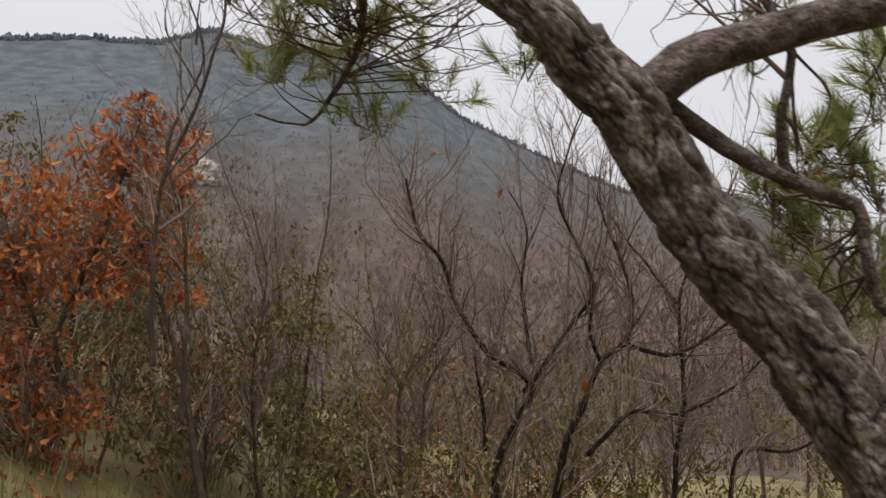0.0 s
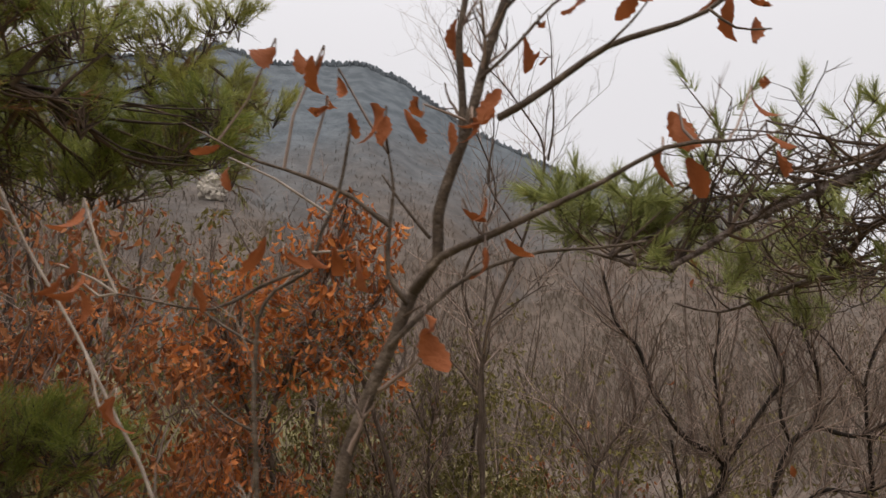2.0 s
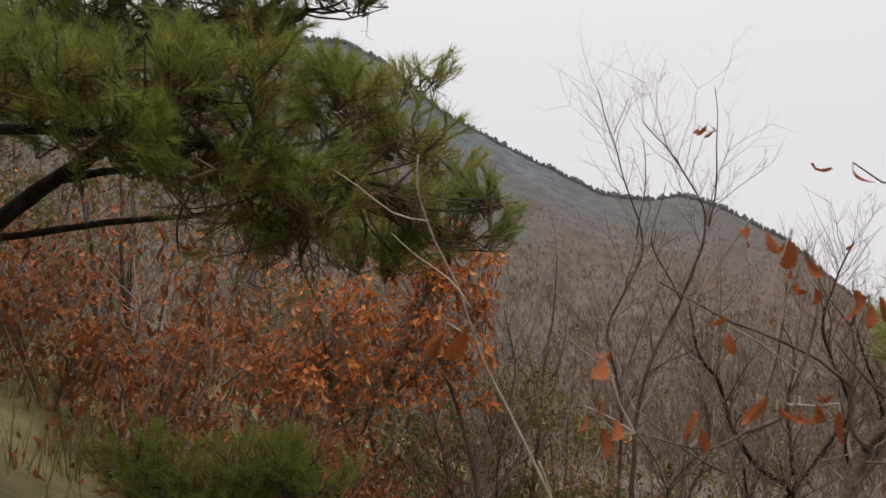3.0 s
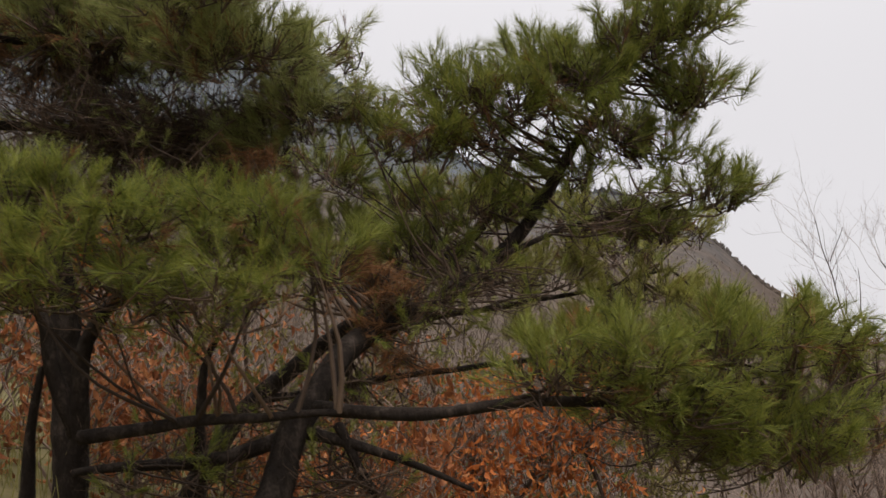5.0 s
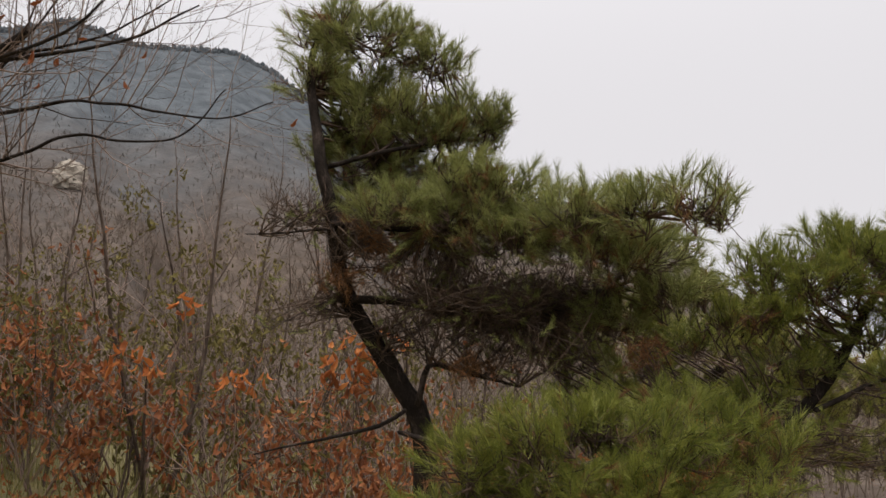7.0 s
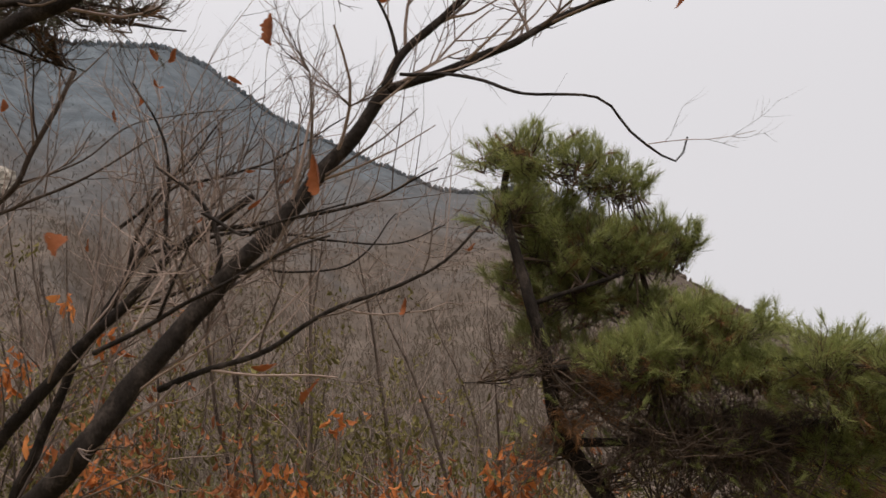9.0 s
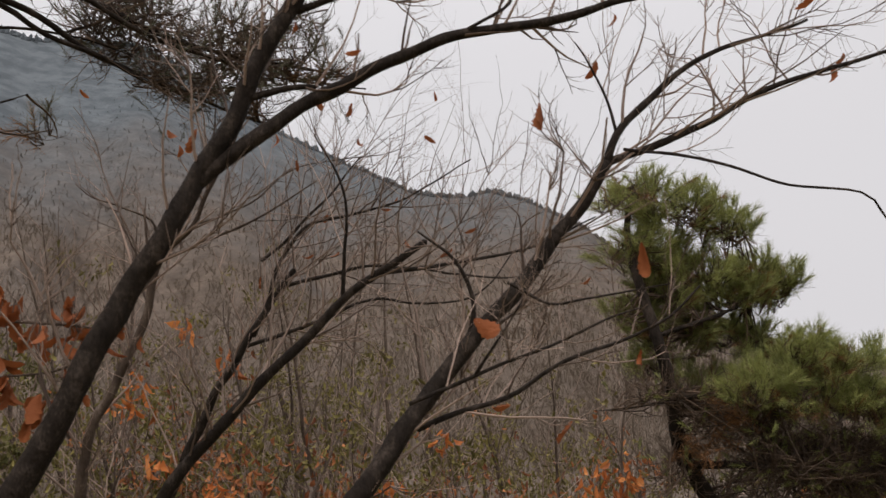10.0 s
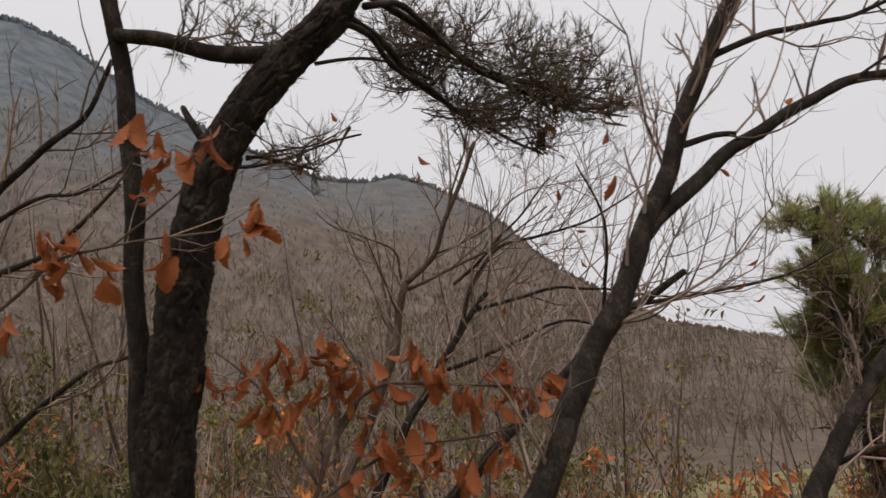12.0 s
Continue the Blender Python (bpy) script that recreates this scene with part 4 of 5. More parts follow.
bare_tree("bare leaning oak with forked grey trunk", [
    ([(-9.43, 1.50, 2.35), (-9.20, 1.40, 2.71), (-8.81, 1.20, 3.02), (-8.60, 1.20, 3.27), (-8.33, 1.20, 3.57), (-8.14, 1.20, 3.76), (-7.96, 1.20, 3.96), (-7.72, 1.20, 4.25)], 0.05, 0.024),
    ([(-7.72, 1.20, 4.25), (-7.49, 1.20, 4.33), (-7.26, 1.20, 4.42), (-6.99, 1.20, 4.54), (-6.68, 1.20, 4.65), (-6.29, 1.20, 4.76), (-6.07, 1.20, 4.84)], 0.018, 0.006),
    ([(-7.72, 1.20, 4.25), (-7.67, 1.20, 4.36), (-7.57, 1.20, 4.47), (-7.38, 1.20, 4.63), (-7.20, 1.20, 4.73), (-6.98, 1.20, 4.79), (-6.75, 1.20, 4.87)], 0.018, 0.006),
    ([(-7.67, 1.20, 4.36), (-7.70, 1.20, 4.50), (-7.76, 1.20, 4.63), (-7.82, 1.20, 4.75)], 0.008, 0.003),
    ([(-7.67, 1.15, 4.29), (-7.50, 0.75, 4.13), (-7.41, 0.52, 4.00), (-7.25, 0.40, 3.95), (-7.17, 0.40, 3.86), (-7.06, 0.39, 3.77), (-7.03, 0.38, 3.83)], 0.007, 0.0025),
    ([(-8.54, 1.30, 3.24), (-8.37, 1.27, 3.30), (-8.16, 1.23, 3.36), (-7.93, 1.18, 3.49), (-7.62, 1.12, 3.59), (-7.45, 1.07, 3.73)], 0.012, 0.004),
    ([(-8.33, 1.23, 3.58), (-8.32, 1.21, 3.71), (-8.38, 1.20, 3.87), (-8.51, 1.20, 3.99)], 0.012, 0.004),
    ([(-8.61, 0.86, 3.38), (-8.42, 0.76, 3.46), (-8.16, 0.58, 3.57), (-7.95, 0.53, 3.64)], 0.008, 0.003),
    ([(-8.42, 0.76, 3.46), (-8.34, 0.67, 3.59), (-8.29, 0.60, 3.69)], 0.006, 0.002),
    ([(-8.31, 0.75, 3.75), (-8.18, 0.68, 3.68), (-8.12, 0.56, 3.67), (-7.91, 0.41, 3.70)], 0.006, 0.002),
], 51, DARK_BARK, leaves=10, length=0.5)
bare_tree("bare leaning oak with slanting dark stem", [
    ([(-9.94, 2.83, 2.51), (-9.56, 2.70, 3.03), (-9.16, 2.57, 3.43), (-8.73, 2.44, 3.82), (-8.55, 2.39, 3.96), (-8.30, 2.32, 4.12)], 0.04, 0.018),
    ([(-8.72, 2.44, 3.82), (-8.72, 2.41, 4.09), (-8.71, 2.37, 4.39), (-8.85, 2.36, 4.70)], 0.012, 0.004),
    ([(-8.58, 2.39, 3.96), (-8.25, 2.33, 3.99), (-7.80, 2.24, 4.03), (-7.41, 2.14, 4.19)], 0.014, 0.004),
], 52, DARK_BARK, leaves=10, length=0.7)
bare_tree("bare leaning oak with two dark upright limbs", [
    ([(-10.22, 1.30, 2.60), (-10.02, 1.18, 2.95), (-9.75, 1.10, 3.38), (-9.63, 1.10, 3.62), (-9.50, 1.10, 3.84), (-9.32, 1.10, 4.14), (-9.15, 1.10, 4.45), (-9.03, 1.10, 4.70), (-8.83, 1.10, 5.03), (-8.67, 1.10, 5.30), (-8.53, 1.10, 5.56)], 0.054, 0.022),
    ([(-9.33, 1.10, 4.14), (-9.12, 1.10, 4.32), (-8.92, 1.10, 4.46), (-8.81, 1.10, 4.52), (-8.58, 1.10, 4.63), (-8.31, 1.10, 4.74), (-8.04, 1.10, 4.78), (-7.57, 1.10, 4.91), (-7.08, 1.10, 5.10), (-6.74, 1.10, 5.21)], 0.030, 0.007),
    ([(-8.93, 1.10, 4.82), (-8.71, 1.10, 4.90), (-8.46, 1.10, 4.95), (-8.24, 1.10, 4.99), (-7.96, 1.10, 5.12), (-7.71, 1.10, 5.25)], 0.014, 0.006),
    ([(-9.12, 1.10, 4.48), (-8.96, 1.10, 4.52), (-8.87, 1.10, 4.53)], 0.013, 0.010),
    ([(-8.29, 1.08, 4.75), (-8.12, 1.08, 4.85), (-8.09, 1.08, 4.99), (-8.09, 1.08, 5.15), (-8.06, 1.08, 5.32)], 0.007, 0.004),
], 53, DARK_BARK, leaves=14, length=0.5)
bare_tree("slender bare tree with spreading crooked branches", [
    ([(-10.14, 2.89, 2.30), (-10.09, 2.76, 3.08), (-9.95, 2.76, 3.44), (-9.80, 2.76, 3.77), (-9.74, 2.76, 4.00), (-9.68, 2.76, 4.16)], 0.032, 0.020),
    ([(-9.68, 2.76, 4.16), (-9.51, 2.76, 4.31), (-9.44, 2.76, 4.49), (-9.34, 2.76, 4.70), (-9.24, 2.76, 4.91)], 0.015, 0.012),
    ([(-9.67, 2.76, 4.13), (-9.46, 2.76, 4.22), (-9.23, 2.76, 4.30), (-9.01, 2.76, 4.44), (-8.83, 2.76, 4.55)], 0.010, 0.004),
    ([(-9.70, 2.76, 4.19), (-9.73, 2.76, 4.35), (-9.90, 2.76, 4.42), (-10.05, 2.76, 4.48), (-10.14, 2.76, 4.56)], 0.007, 0.003),
    ([(-9.51, 2.76, 4.31), (-9.27, 2.79, 4.40), (-8.93, 2.83, 4.64), (-8.43, 2.87, 4.72), (-8.25, 2.90, 4.81)], 0.006, 0.002),
], 54, leaves=6, length=0.6)
pine("dark twin-stemmed pine with a thinly needled crown", [
    ([(-10.92, 1.76, 2.84), (-10.87, 1.68, 3.44), (-10.81, 1.62, 3.89), (-10.74, 1.56, 4.26), (-10.61, 1.48, 4.61), (-10.42, 1.39, 4.84), (-10.25, 1.32, 5.01), (-10.07, 1.24, 5.26)], 0.11, 0.05),
    ([(-10.93, 1.78, 3.20), (-10.94, 1.75, 3.47), (-10.93, 1.70, 3.97), (-10.92, 1.64, 4.55), (-10.94, 1.61, 4.94), (-10.97, 1.59, 5.17), (-11.01, 1.58, 5.44)], 0.042, 0.028),
    ([(-10.95, 1.57, 5.00), (-10.85, 1.54, 4.98), (-10.78, 1.52, 4.96), (-10.65, 1.48, 4.91), (-10.45, 1.42, 4.89), (-10.34, 1.38, 4.93)], 0.024, 0.03),
    ([(-10.21, 1.41, 5.05), (-9.99, 1.66, 5.03), (-9.82, 1.82, 4.93), (-9.52, 2.05, 4.85), (-9.08, 2.24, 4.73)], 0.016, 0.006),
    ([(-10.11, 1.47, 5.16), (-9.76, 1.79, 5.13), (-9.34, 1.98, 5.01), (-8.65, 2.18, 4.95)], 0.016, 0.005),
    ([(-10.65, 1.50, 4.55), (-10.73, 1.51, 4.69), (-10.75, 1.51, 4.73)], 0.016, 0.01),
    ([(-10.59, 1.59, 4.53), (-10.43, 1.84, 4.61), (-10.26, 1.78, 4.66), (-10.09, 1.73, 4.69)], 0.008, 0.004),
    ([(-10.25, 1.35, 5.00), (-10.09, 1.51, 5.01), (-9.97, 1.67, 4.96), (-9.77, 1.83, 4.91), (-9.52, 1.99, 4.82), (-9.23, 2.15, 4.89)], 0.014, 0.005),
    ([(-10.13, 1.40, 5.07), (-9.97, 1.54, 5.15), (-9.82, 1.68, 5.12), (-9.61, 1.82, 5.04), (-9.35, 1.97, 4.98), (-9.01, 2.11, 4.92), (-8.58, 2.25, 4.92)], 0.014, 0.004),
    ([(-10.29, 1.50, 4.89), (-10.04, 1.67, 4.98), (-9.86, 1.83, 5.00), (-9.69, 2.00, 4.99)], 0.008, 0.003),
    ([(-10.54, 1.55, 4.56), (-10.45, 1.62, 4.57), (-10.28, 1.70, 4.55)], 0.006, 0.002),
    ([(-10.54, 1.55, 4.55), (-10.36, 1.67, 4.63), (-10.26, 1.78, 4.67), (-10.10, 1.90, 4.77)], 0.006, 0.002),
    ([(-9.94, 1.80, 5.01), (-9.81, 1.90, 5.10), (-9.67, 2.00, 5.22), (-9.57, 2.10, 5.37)], 0.007, 0.003),
    ([(-9.29, 2.10, 5.03), (-9.11, 2.15, 5.21), (-9.04, 2.20, 5.38)], 0.006, 0.002),
    ([(-8.96, 2.20, 4.95), (-8.81, 2.20, 5.16), (-8.76, 2.20, 5.33)], 0.005, 0.002),
], [(-9.26, 2.14, 5.21, 0.24, 0.13), (-9.01, 2.09, 4.97, 0.30, 0.12), (-9.37, 2.21, 4.92, 0.24, 0.12), (-8.81, 2.03, 4.93, 0.16, 0.09), (-9.15, 2.15, 4.80, 0.19, 0.09), (-9.72, 2.30, 5.14, 0.24, 0.11), (-10.21, 2.49, 4.78, 0.19, 0.08)], 61, dense=0.12, dead=0.3, bare=0.35, tufts=0.3, green=BACKLIT_NEEDLE, count=30, wiry=[(-9.61, 1.95, 5.10, 0.37, 0.15), (-9.26, 1.85, 5.00, 0.32, 0.12), (-9.85, 2.01, 5.22, 0.27, 0.12), (-9.44, 1.93, 4.79, 0.30, 0.10), (-9.01, 1.78, 4.88, 0.20, 0.10), (-9.70, 1.96, 5.28, 0.30, 0.10)] + [(-9.84, 2.10, 5.04, 0.16, 0.08), (-9.58, 2.10, 4.92, 0.2, 0.09), (-9.30, 2.10, 4.92, 0.2, 0.09), (-9.01, 2.10, 4.95, 0.2, 0.09), (-8.77, 2.10, 4.92, 0.14, 0.07), (-9.14, 2.10, 5.11, 0.18, 0.1), (-8.89, 2.10, 5.20, 0.14, 0.1), (-9.51, 2.10, 5.13, 0.18, 0.08), (-9.15, 2.10, 4.75, 0.14, 0.06)] + [(-10.55, 1.53, 5.00, 0.28, 0.10), (-10.35, 1.50, 4.57, 0.16, 0.06)])

# a pine behind, and low pine scrub
pine("pine with broad flat boughs behind the path scrub", [
    ([(-6.16, 3.66, -0.24), (-5.89, 3.55, 0.72), (-5.58, 3.49, 1.30), (-5.17, 3.48, 1.69), (-4.67, 3.47, 2.05), (-4.22, 3.46, 2.42), (-4.04, 3.41, 2.87)], 0.07, 0.03),
    ([(-5.05, 3.47, 1.79), (-4.38, 3.51, 1.93), (-3.58, 3.56, 2.08), (-3.07, 3.59, 2.22)], 0.025, 0.008),
    ([(-5.49, 3.48, 1.43), (-4.69, 3.53, 1.58), (-4.05, 3.58, 1.66), (-3.51, 3.62, 1.74), (-2.94, 3.65, 1.88)], 0.025, 0.008),
], [(-2.98, 3.57, 2.42, 0.22, 0.14), (-3.36, 3.55, 2.31, 0.38, 0.19), (-3.81, 3.49, 2.49, 0.45, 0.19), (-4.38, 3.44, 2.47, 0.51, 0.22), (-4.06, 3.51, 2.13, 0.55, 0.19), (-3.26, 3.60, 2.03, 0.48, 0.18), (-2.84, 3.65, 1.95, 0.22, 0.14), (-4.67, 3.46, 2.12, 0.38, 0.22), (-3.57, 3.60, 1.80, 0.55, 0.18), (-3.06, 3.66, 1.72, 0.35, 0.14)], 23, dense=0.6, green=LIGHT_NEEDLE)
pine("small bushy pine under the larger boughs", [
    ([(-3.82, 3.11, -0.68), (-3.80, 3.05, -0.23), (-3.78, 3.02, 0.03), (-3.73, 2.99, 0.29)], 0.03, 0.01),
    ([(-3.80, 3.04, -0.15), (-3.52, 3.04, 0.06), (-3.31, 3.03, 0.25)], 0.015, 0.006),
], [(-3.65, 2.99, 0.34, 0.39, 0.13), (-3.99, 2.97, 0.23, 0.39, 0.13), (-3.34, 3.03, 0.25, 0.29, 0.12), (-3.70, 3.01, 0.11, 0.52, 0.13), (-4.15, 2.94, 0.38, 0.24, 0.10)], 24, dense=0.9, dead=0.2)

# withered oaks
leafy_oak("young oak covered in withered orange leaves", [
    ([(-4.05, 6.77, -2.43), (-3.85, 6.62, -1.18), (-3.61, 6.53, -0.35), (-3.65, 6.46, 0.12), (-3.27, 6.38, 0.95), (-2.99, 6.30, 1.73), (-2.89, 6.25, 2.15)], 0.035, 0.008),
    ([(-3.61, 6.53, -0.35), (-3.84, 6.42, 0.30), (-4.02, 6.32, 0.95)], 0.018, 0.006),
    ([(-3.42, 6.43, 0.49), (-2.90, 6.42, 0.90), (-2.57, 6.40, 1.32)], 0.015, 0.005),
], [(-2.94, 6.28, 1.97, 0.33, 0.23), (-3.22, 6.29, 1.64, 0.47, 0.26), (-3.83, 6.28, 1.32, 0.61, 0.28), (-3.18, 6.36, 1.18, 0.65, 0.28), (-2.76, 6.43, 0.95, 0.37, 0.28), (-3.60, 6.37, 0.85, 0.65, 0.30), (-3.93, 6.38, 0.58, 0.51, 0.30), (-3.18, 6.44, 0.62, 0.51, 0.26), (-3.98, 6.45, 0.02, 0.47, 0.33), (-3.66, 6.54, -0.49, 0.47, 0.30), (-3.85, 6.59, -0.95, 0.51, 0.30), (-2.66, 6.38, 1.37, 0.28, 0.21), (-4.48, 6.30, 0.81, 0.51, 0.42), (-4.40, 6.46, -0.35, 0.51, 0.42), (-2.89, 6.34, 1.55, 0.42, 0.23), (-2.52, 6.34, 1.74, 0.19, 0.14), (-2.58, 6.51, 0.49, 0.19, 0.14)], 71, per=1350, size=0.92)
leafy_oak("withered orange oak scrub below the path", [
    ([(-5.44, 5.68, -1.24), (-5.32, 5.57, -0.34), (-5.11, 5.46, 0.56), (-5.03, 5.40, 1.05)], 0.025, 0.006),
    ([(-5.72, 5.56, -0.58), (-5.83, 5.43, 0.31), (-5.93, 5.34, 0.94)], 0.02, 0.006),
], [(-5.70, 5.36, 0.90, 0.27, 0.23), (-5.43, 5.42, 0.68, 0.36, 0.23), (-5.07, 5.43, 0.83, 0.41, 0.25), (-4.85, 5.43, 0.97, 0.27, 0.18), (-4.52, 5.57, 0.17, 0.36, 0.18), (-4.03, 5.55, 0.63, 0.23, 0.18), (-3.84, 5.66, -0.08, 0.27, 0.27), (-5.83, 5.40, 0.54, 0.27, 0.18), (-3.75, 5.70, -0.26, 0.23, 0.18)], 72, per=1100, size=0.9)

# near bare oak with a few last leaves
bare_tree("young bare oak with a few curled orange leaves", [
    ([(-1.93, 1.34, -1.05), (-1.88, 1.28, 0.05), (-1.81, 1.24, 0.39), (-1.76, 1.23, 0.53), (-1.71, 1.22, 0.66), (-1.67, 1.21, 0.76), (-1.62, 1.20, 0.82), (-1.61, 1.19, 0.90), (-1.57, 1.18, 1.03), (-1.53, 1.17, 1.17), (-1.49, 1.16, 1.29), (-1.44, 1.15, 1.43), (-1.39, 1.14, 1.58)], 0.022, 0.008),
    ([(-1.57, 1.20, 1.03), (-1.57, 1.19, 1.15), (-1.57, 1.18, 1.26), (-1.55, 1.17, 1.37), (-1.54, 1.16, 1.47), (-1.53, 1.15, 1.59)], 0.009, 0.005),
    ([(-1.50, 1.18, 1.09), (-1.40, 1.17, 1.15), (-1.29, 1.15, 1.21), (-1.21, 1.14, 1.23), (-1.11, 1.13, 1.26), (-1.00, 1.11, 1.35), (-0.92, 1.10, 1.44)], 0.0075, 0.003),
    ([(-1.67, 1.20, 0.76), (-1.61, 1.18, 0.82), (-1.52, 1.15, 0.85), (-1.41, 1.12, 0.89), (-1.31, 1.10, 0.94), (-1.21, 1.07, 0.99), (-1.11, 1.05, 0.99)], 0.009, 0.003),
    ([(-1.71, 1.20, 0.66), (-1.64, 1.22, 0.73), (-1.56, 1.24, 0.79), (-1.45, 1.26, 0.83), (-1.32, 1.28, 0.85), (-1.21, 1.30, 0.87)], 0.006, 0.0025),
    ([(-1.68, 1.20, 0.74), (-1.71, 1.20, 0.80), (-1.70, 1.20, 0.89), (-1.69, 1.20, 0.96), (-1.70, 1.20, 1.03)], 0.006, 0.002),
    ([(-1.70, 1.20, 0.89), (-1.77, 1.21, 0.95), (-1.87, 1.22, 0.99), (-1.97, 1.23, 1.03), (-2.06, 1.24, 1.08), (-2.14, 1.25, 1.12)], 0.005, 0.002),
    ([(-1.53, 1.16, 1.16), (-1.46, 1.17, 1.23), (-1.39, 1.19, 1.31), (-1.32, 1.20, 1.36)], 0.004, 0.002),
    ([(-1.49, 1.15, 1.28), (-1.42, 1.13, 1.34), (-1.36, 1.12, 1.40), (-1.28, 1.10, 1.48)], 0.004, 0.002),
    ([(-1.63, 1.20, 0.86), (-1.68, 1.23, 0.94), (-1.72, 1.25, 1.00)], 0.004, 0.002),
    ([(-1.30, 1.14, 1.20), (-1.25, 1.12, 1.24), (-1.22, 1.10, 1.27)], 0.003, 0.0015),
    ([(-1.11, 1.12, 1.26), (-1.06, 1.11, 1.22), (-1.00, 1.10, 1.21)], 0.003, 0.0015),
], 56, YOUNG_BARK, shoots=0.55, length=0.2, level=1, leaf_size=0.85, clump=2,
    tip_leaves=[(-1.94, 1.20, 1.26), (-1.84, 1.20, 1.24), (-1.81, 1.20, 1.19), (-1.83, 1.20, 1.13), (-1.69, 1.20, 1.41), (-1.57, 1.20, 1.30), (-1.35, 1.20, 1.39), (-1.33, 1.20, 1.34), (-1.41, 1.20, 1.28), (-1.22, 1.20, 1.34), (-1.18, 1.20, 1.42), (-1.07, 1.20, 1.34), (-1.01, 1.20, 1.32)] +
               [(-1.70, 1.12, 1.08), (-1.63, 1.12, 1.08), (-1.54, 1.12, 1.07), (-1.51, 1.12, 1.10), (-1.56, 1.12, 0.90), (-1.52, 1.12, 0.83), (-1.17, 1.12, 1.06), (-1.20, 1.12, 1.00), (-1.04, 1.12, 1.09), (-1.02, 1.12, 1.02), (-1.63, 1.12, 0.71)])
bare_tree("thin brown oak stem with drooping orange leaves", [
    ([(-1.96, 1.30, -1.05), (-1.98, 1.27, -0.10), (-1.97, 1.25, 0.39), (-1.97, 1.24, 0.50), (-1.98, 1.24, 0.62), (-1.97, 1.23, 0.72), (-1.93, 1.23, 0.77), (-1.86, 1.22, 0.80), (-1.83, 1.21, 0.88), (-1.80, 1.21, 0.96), (-1.78, 1.20, 1.08)], 0.010, 0.003),
    ([(-1.87, 1.20, 0.80), (-1.96, 1.19, 0.77), (-2.05, 1.18, 0.74), (-2.15, 1.16, 0.75), (-2.23, 1.15, 0.76)], 0.0045, 0.002),
    ([(-1.99, 1.25, 0.68), (-2.06, 1.27, 0.71), (-2.11, 1.28, 0.74), (-2.19, 1.30, 0.80)], 0.003, 0.0015),
    ([(-1.98, 1.25, 0.51), (-2.03, 1.23, 0.54), (-2.07, 1.20, 0.58)], 0.003, 0.0015),
], 55, YOUNG_BARK, PALE_TWIG, shoots=0.5, length=0.22, level=1, leaf_size=0.85, clump=2,
    tip_leaves=[(-2.30, 1.15, 0.93), (-1.90, 1.15, 0.83), (-1.85, 1.15, 0.84), (-1.76, 1.15, 0.83), (-2.07, 1.15, 0.78), (-2.34, 1.15, 0.80), (-2.30, 1.15, 0.77), (-2.01, 1.15, 1.00)])
bare_tree("thin pale sapling stem leaning over the path edge", [
    ([(-2.02, 1.60, -1.05), (-2.10, 1.55, -0.20), (-2.22, 1.50, 0.18), (-2.31, 1.48, 0.37), (-2.37, 1.45, 0.49), (-2.44, 1.43, 0.65), (-2.51, 1.40, 0.79), (-2.58, 1.38, 0.93), (-2.64, 1.35, 1.05), (-2.70, 1.32, 1.17), (-2.74, 1.30, 1.28), (-2.76, 1.27, 1.37), (-2.76, 1.25, 1.44)], 0.008, 0.002),
    ([(-2.73, 1.27, 1.27), (-2.82, 1.27, 1.28), (-2.91, 1.27, 1.34), (-2.99, 1.27, 1.39)], 0.003, 0.0015),
    ([(-2.62, 1.30, 1.04), (-2.69, 1.30, 1.12), (-2.77, 1.30, 1.18), (-2.83, 1.30, 1.23)], 0.003, 0.0015),
    ([(-2.35, 1.40, 0.49), (-2.39, 1.40, 0.53), (-2.41, 1.40, 0.60), (-2.43, 1.40, 0.65)], 0.004, 0.002),
], 57, PALE_TWIG, PALE_TWIG, shoots=0.4, length=0.16, level=0, tip_leaves=[(-2.63, 1.35, 1.00), (-2.68, 1.35, 0.99), (-2.32, 1.35, 0.56)])

# crooked bare trees below the first stretch
bare_tree("crooked bare tree with a dark forked stem", [
    ([(-0.13, 6.87, -2.12), (-0.03, 6.71, -0.89), (0.23, 6.66, -0.35), (0.16, 6.62, -0.16), (-0.11, 6.58, 0.02), (-0.34, 6.51, 0.38), (-0.47, 6.45, 0.74), (-0.65, 6.40, 0.97), (-0.73, 6.34, 1.38)], 0.0432, 0.0108),
    ([(0.18, 6.65, -0.30), (0.39, 6.63, -0.03), (0.62, 6.60, 0.29), (0.74, 6.58, 0.57), (0.49, 6.47, 1.16), (0.54, 6.42, 1.57), (0.73, 6.38, 2.02)], 0.0216, 0.006),
    ([(-0.12, 6.68, -0.76), (-0.16, 6.61, -0.26), (-0.20, 6.57, -0.03)], 0.0216, 0.012),
    ([(0.25, 6.62, -0.07), (0.17, 6.53, 0.56), (0.22, 6.47, 0.97), (0.08, 6.42, 1.29)], 0.018, 0.0048),
], 58, DARK_BARK, shoots=2.4, length=0.8, leaves=10)
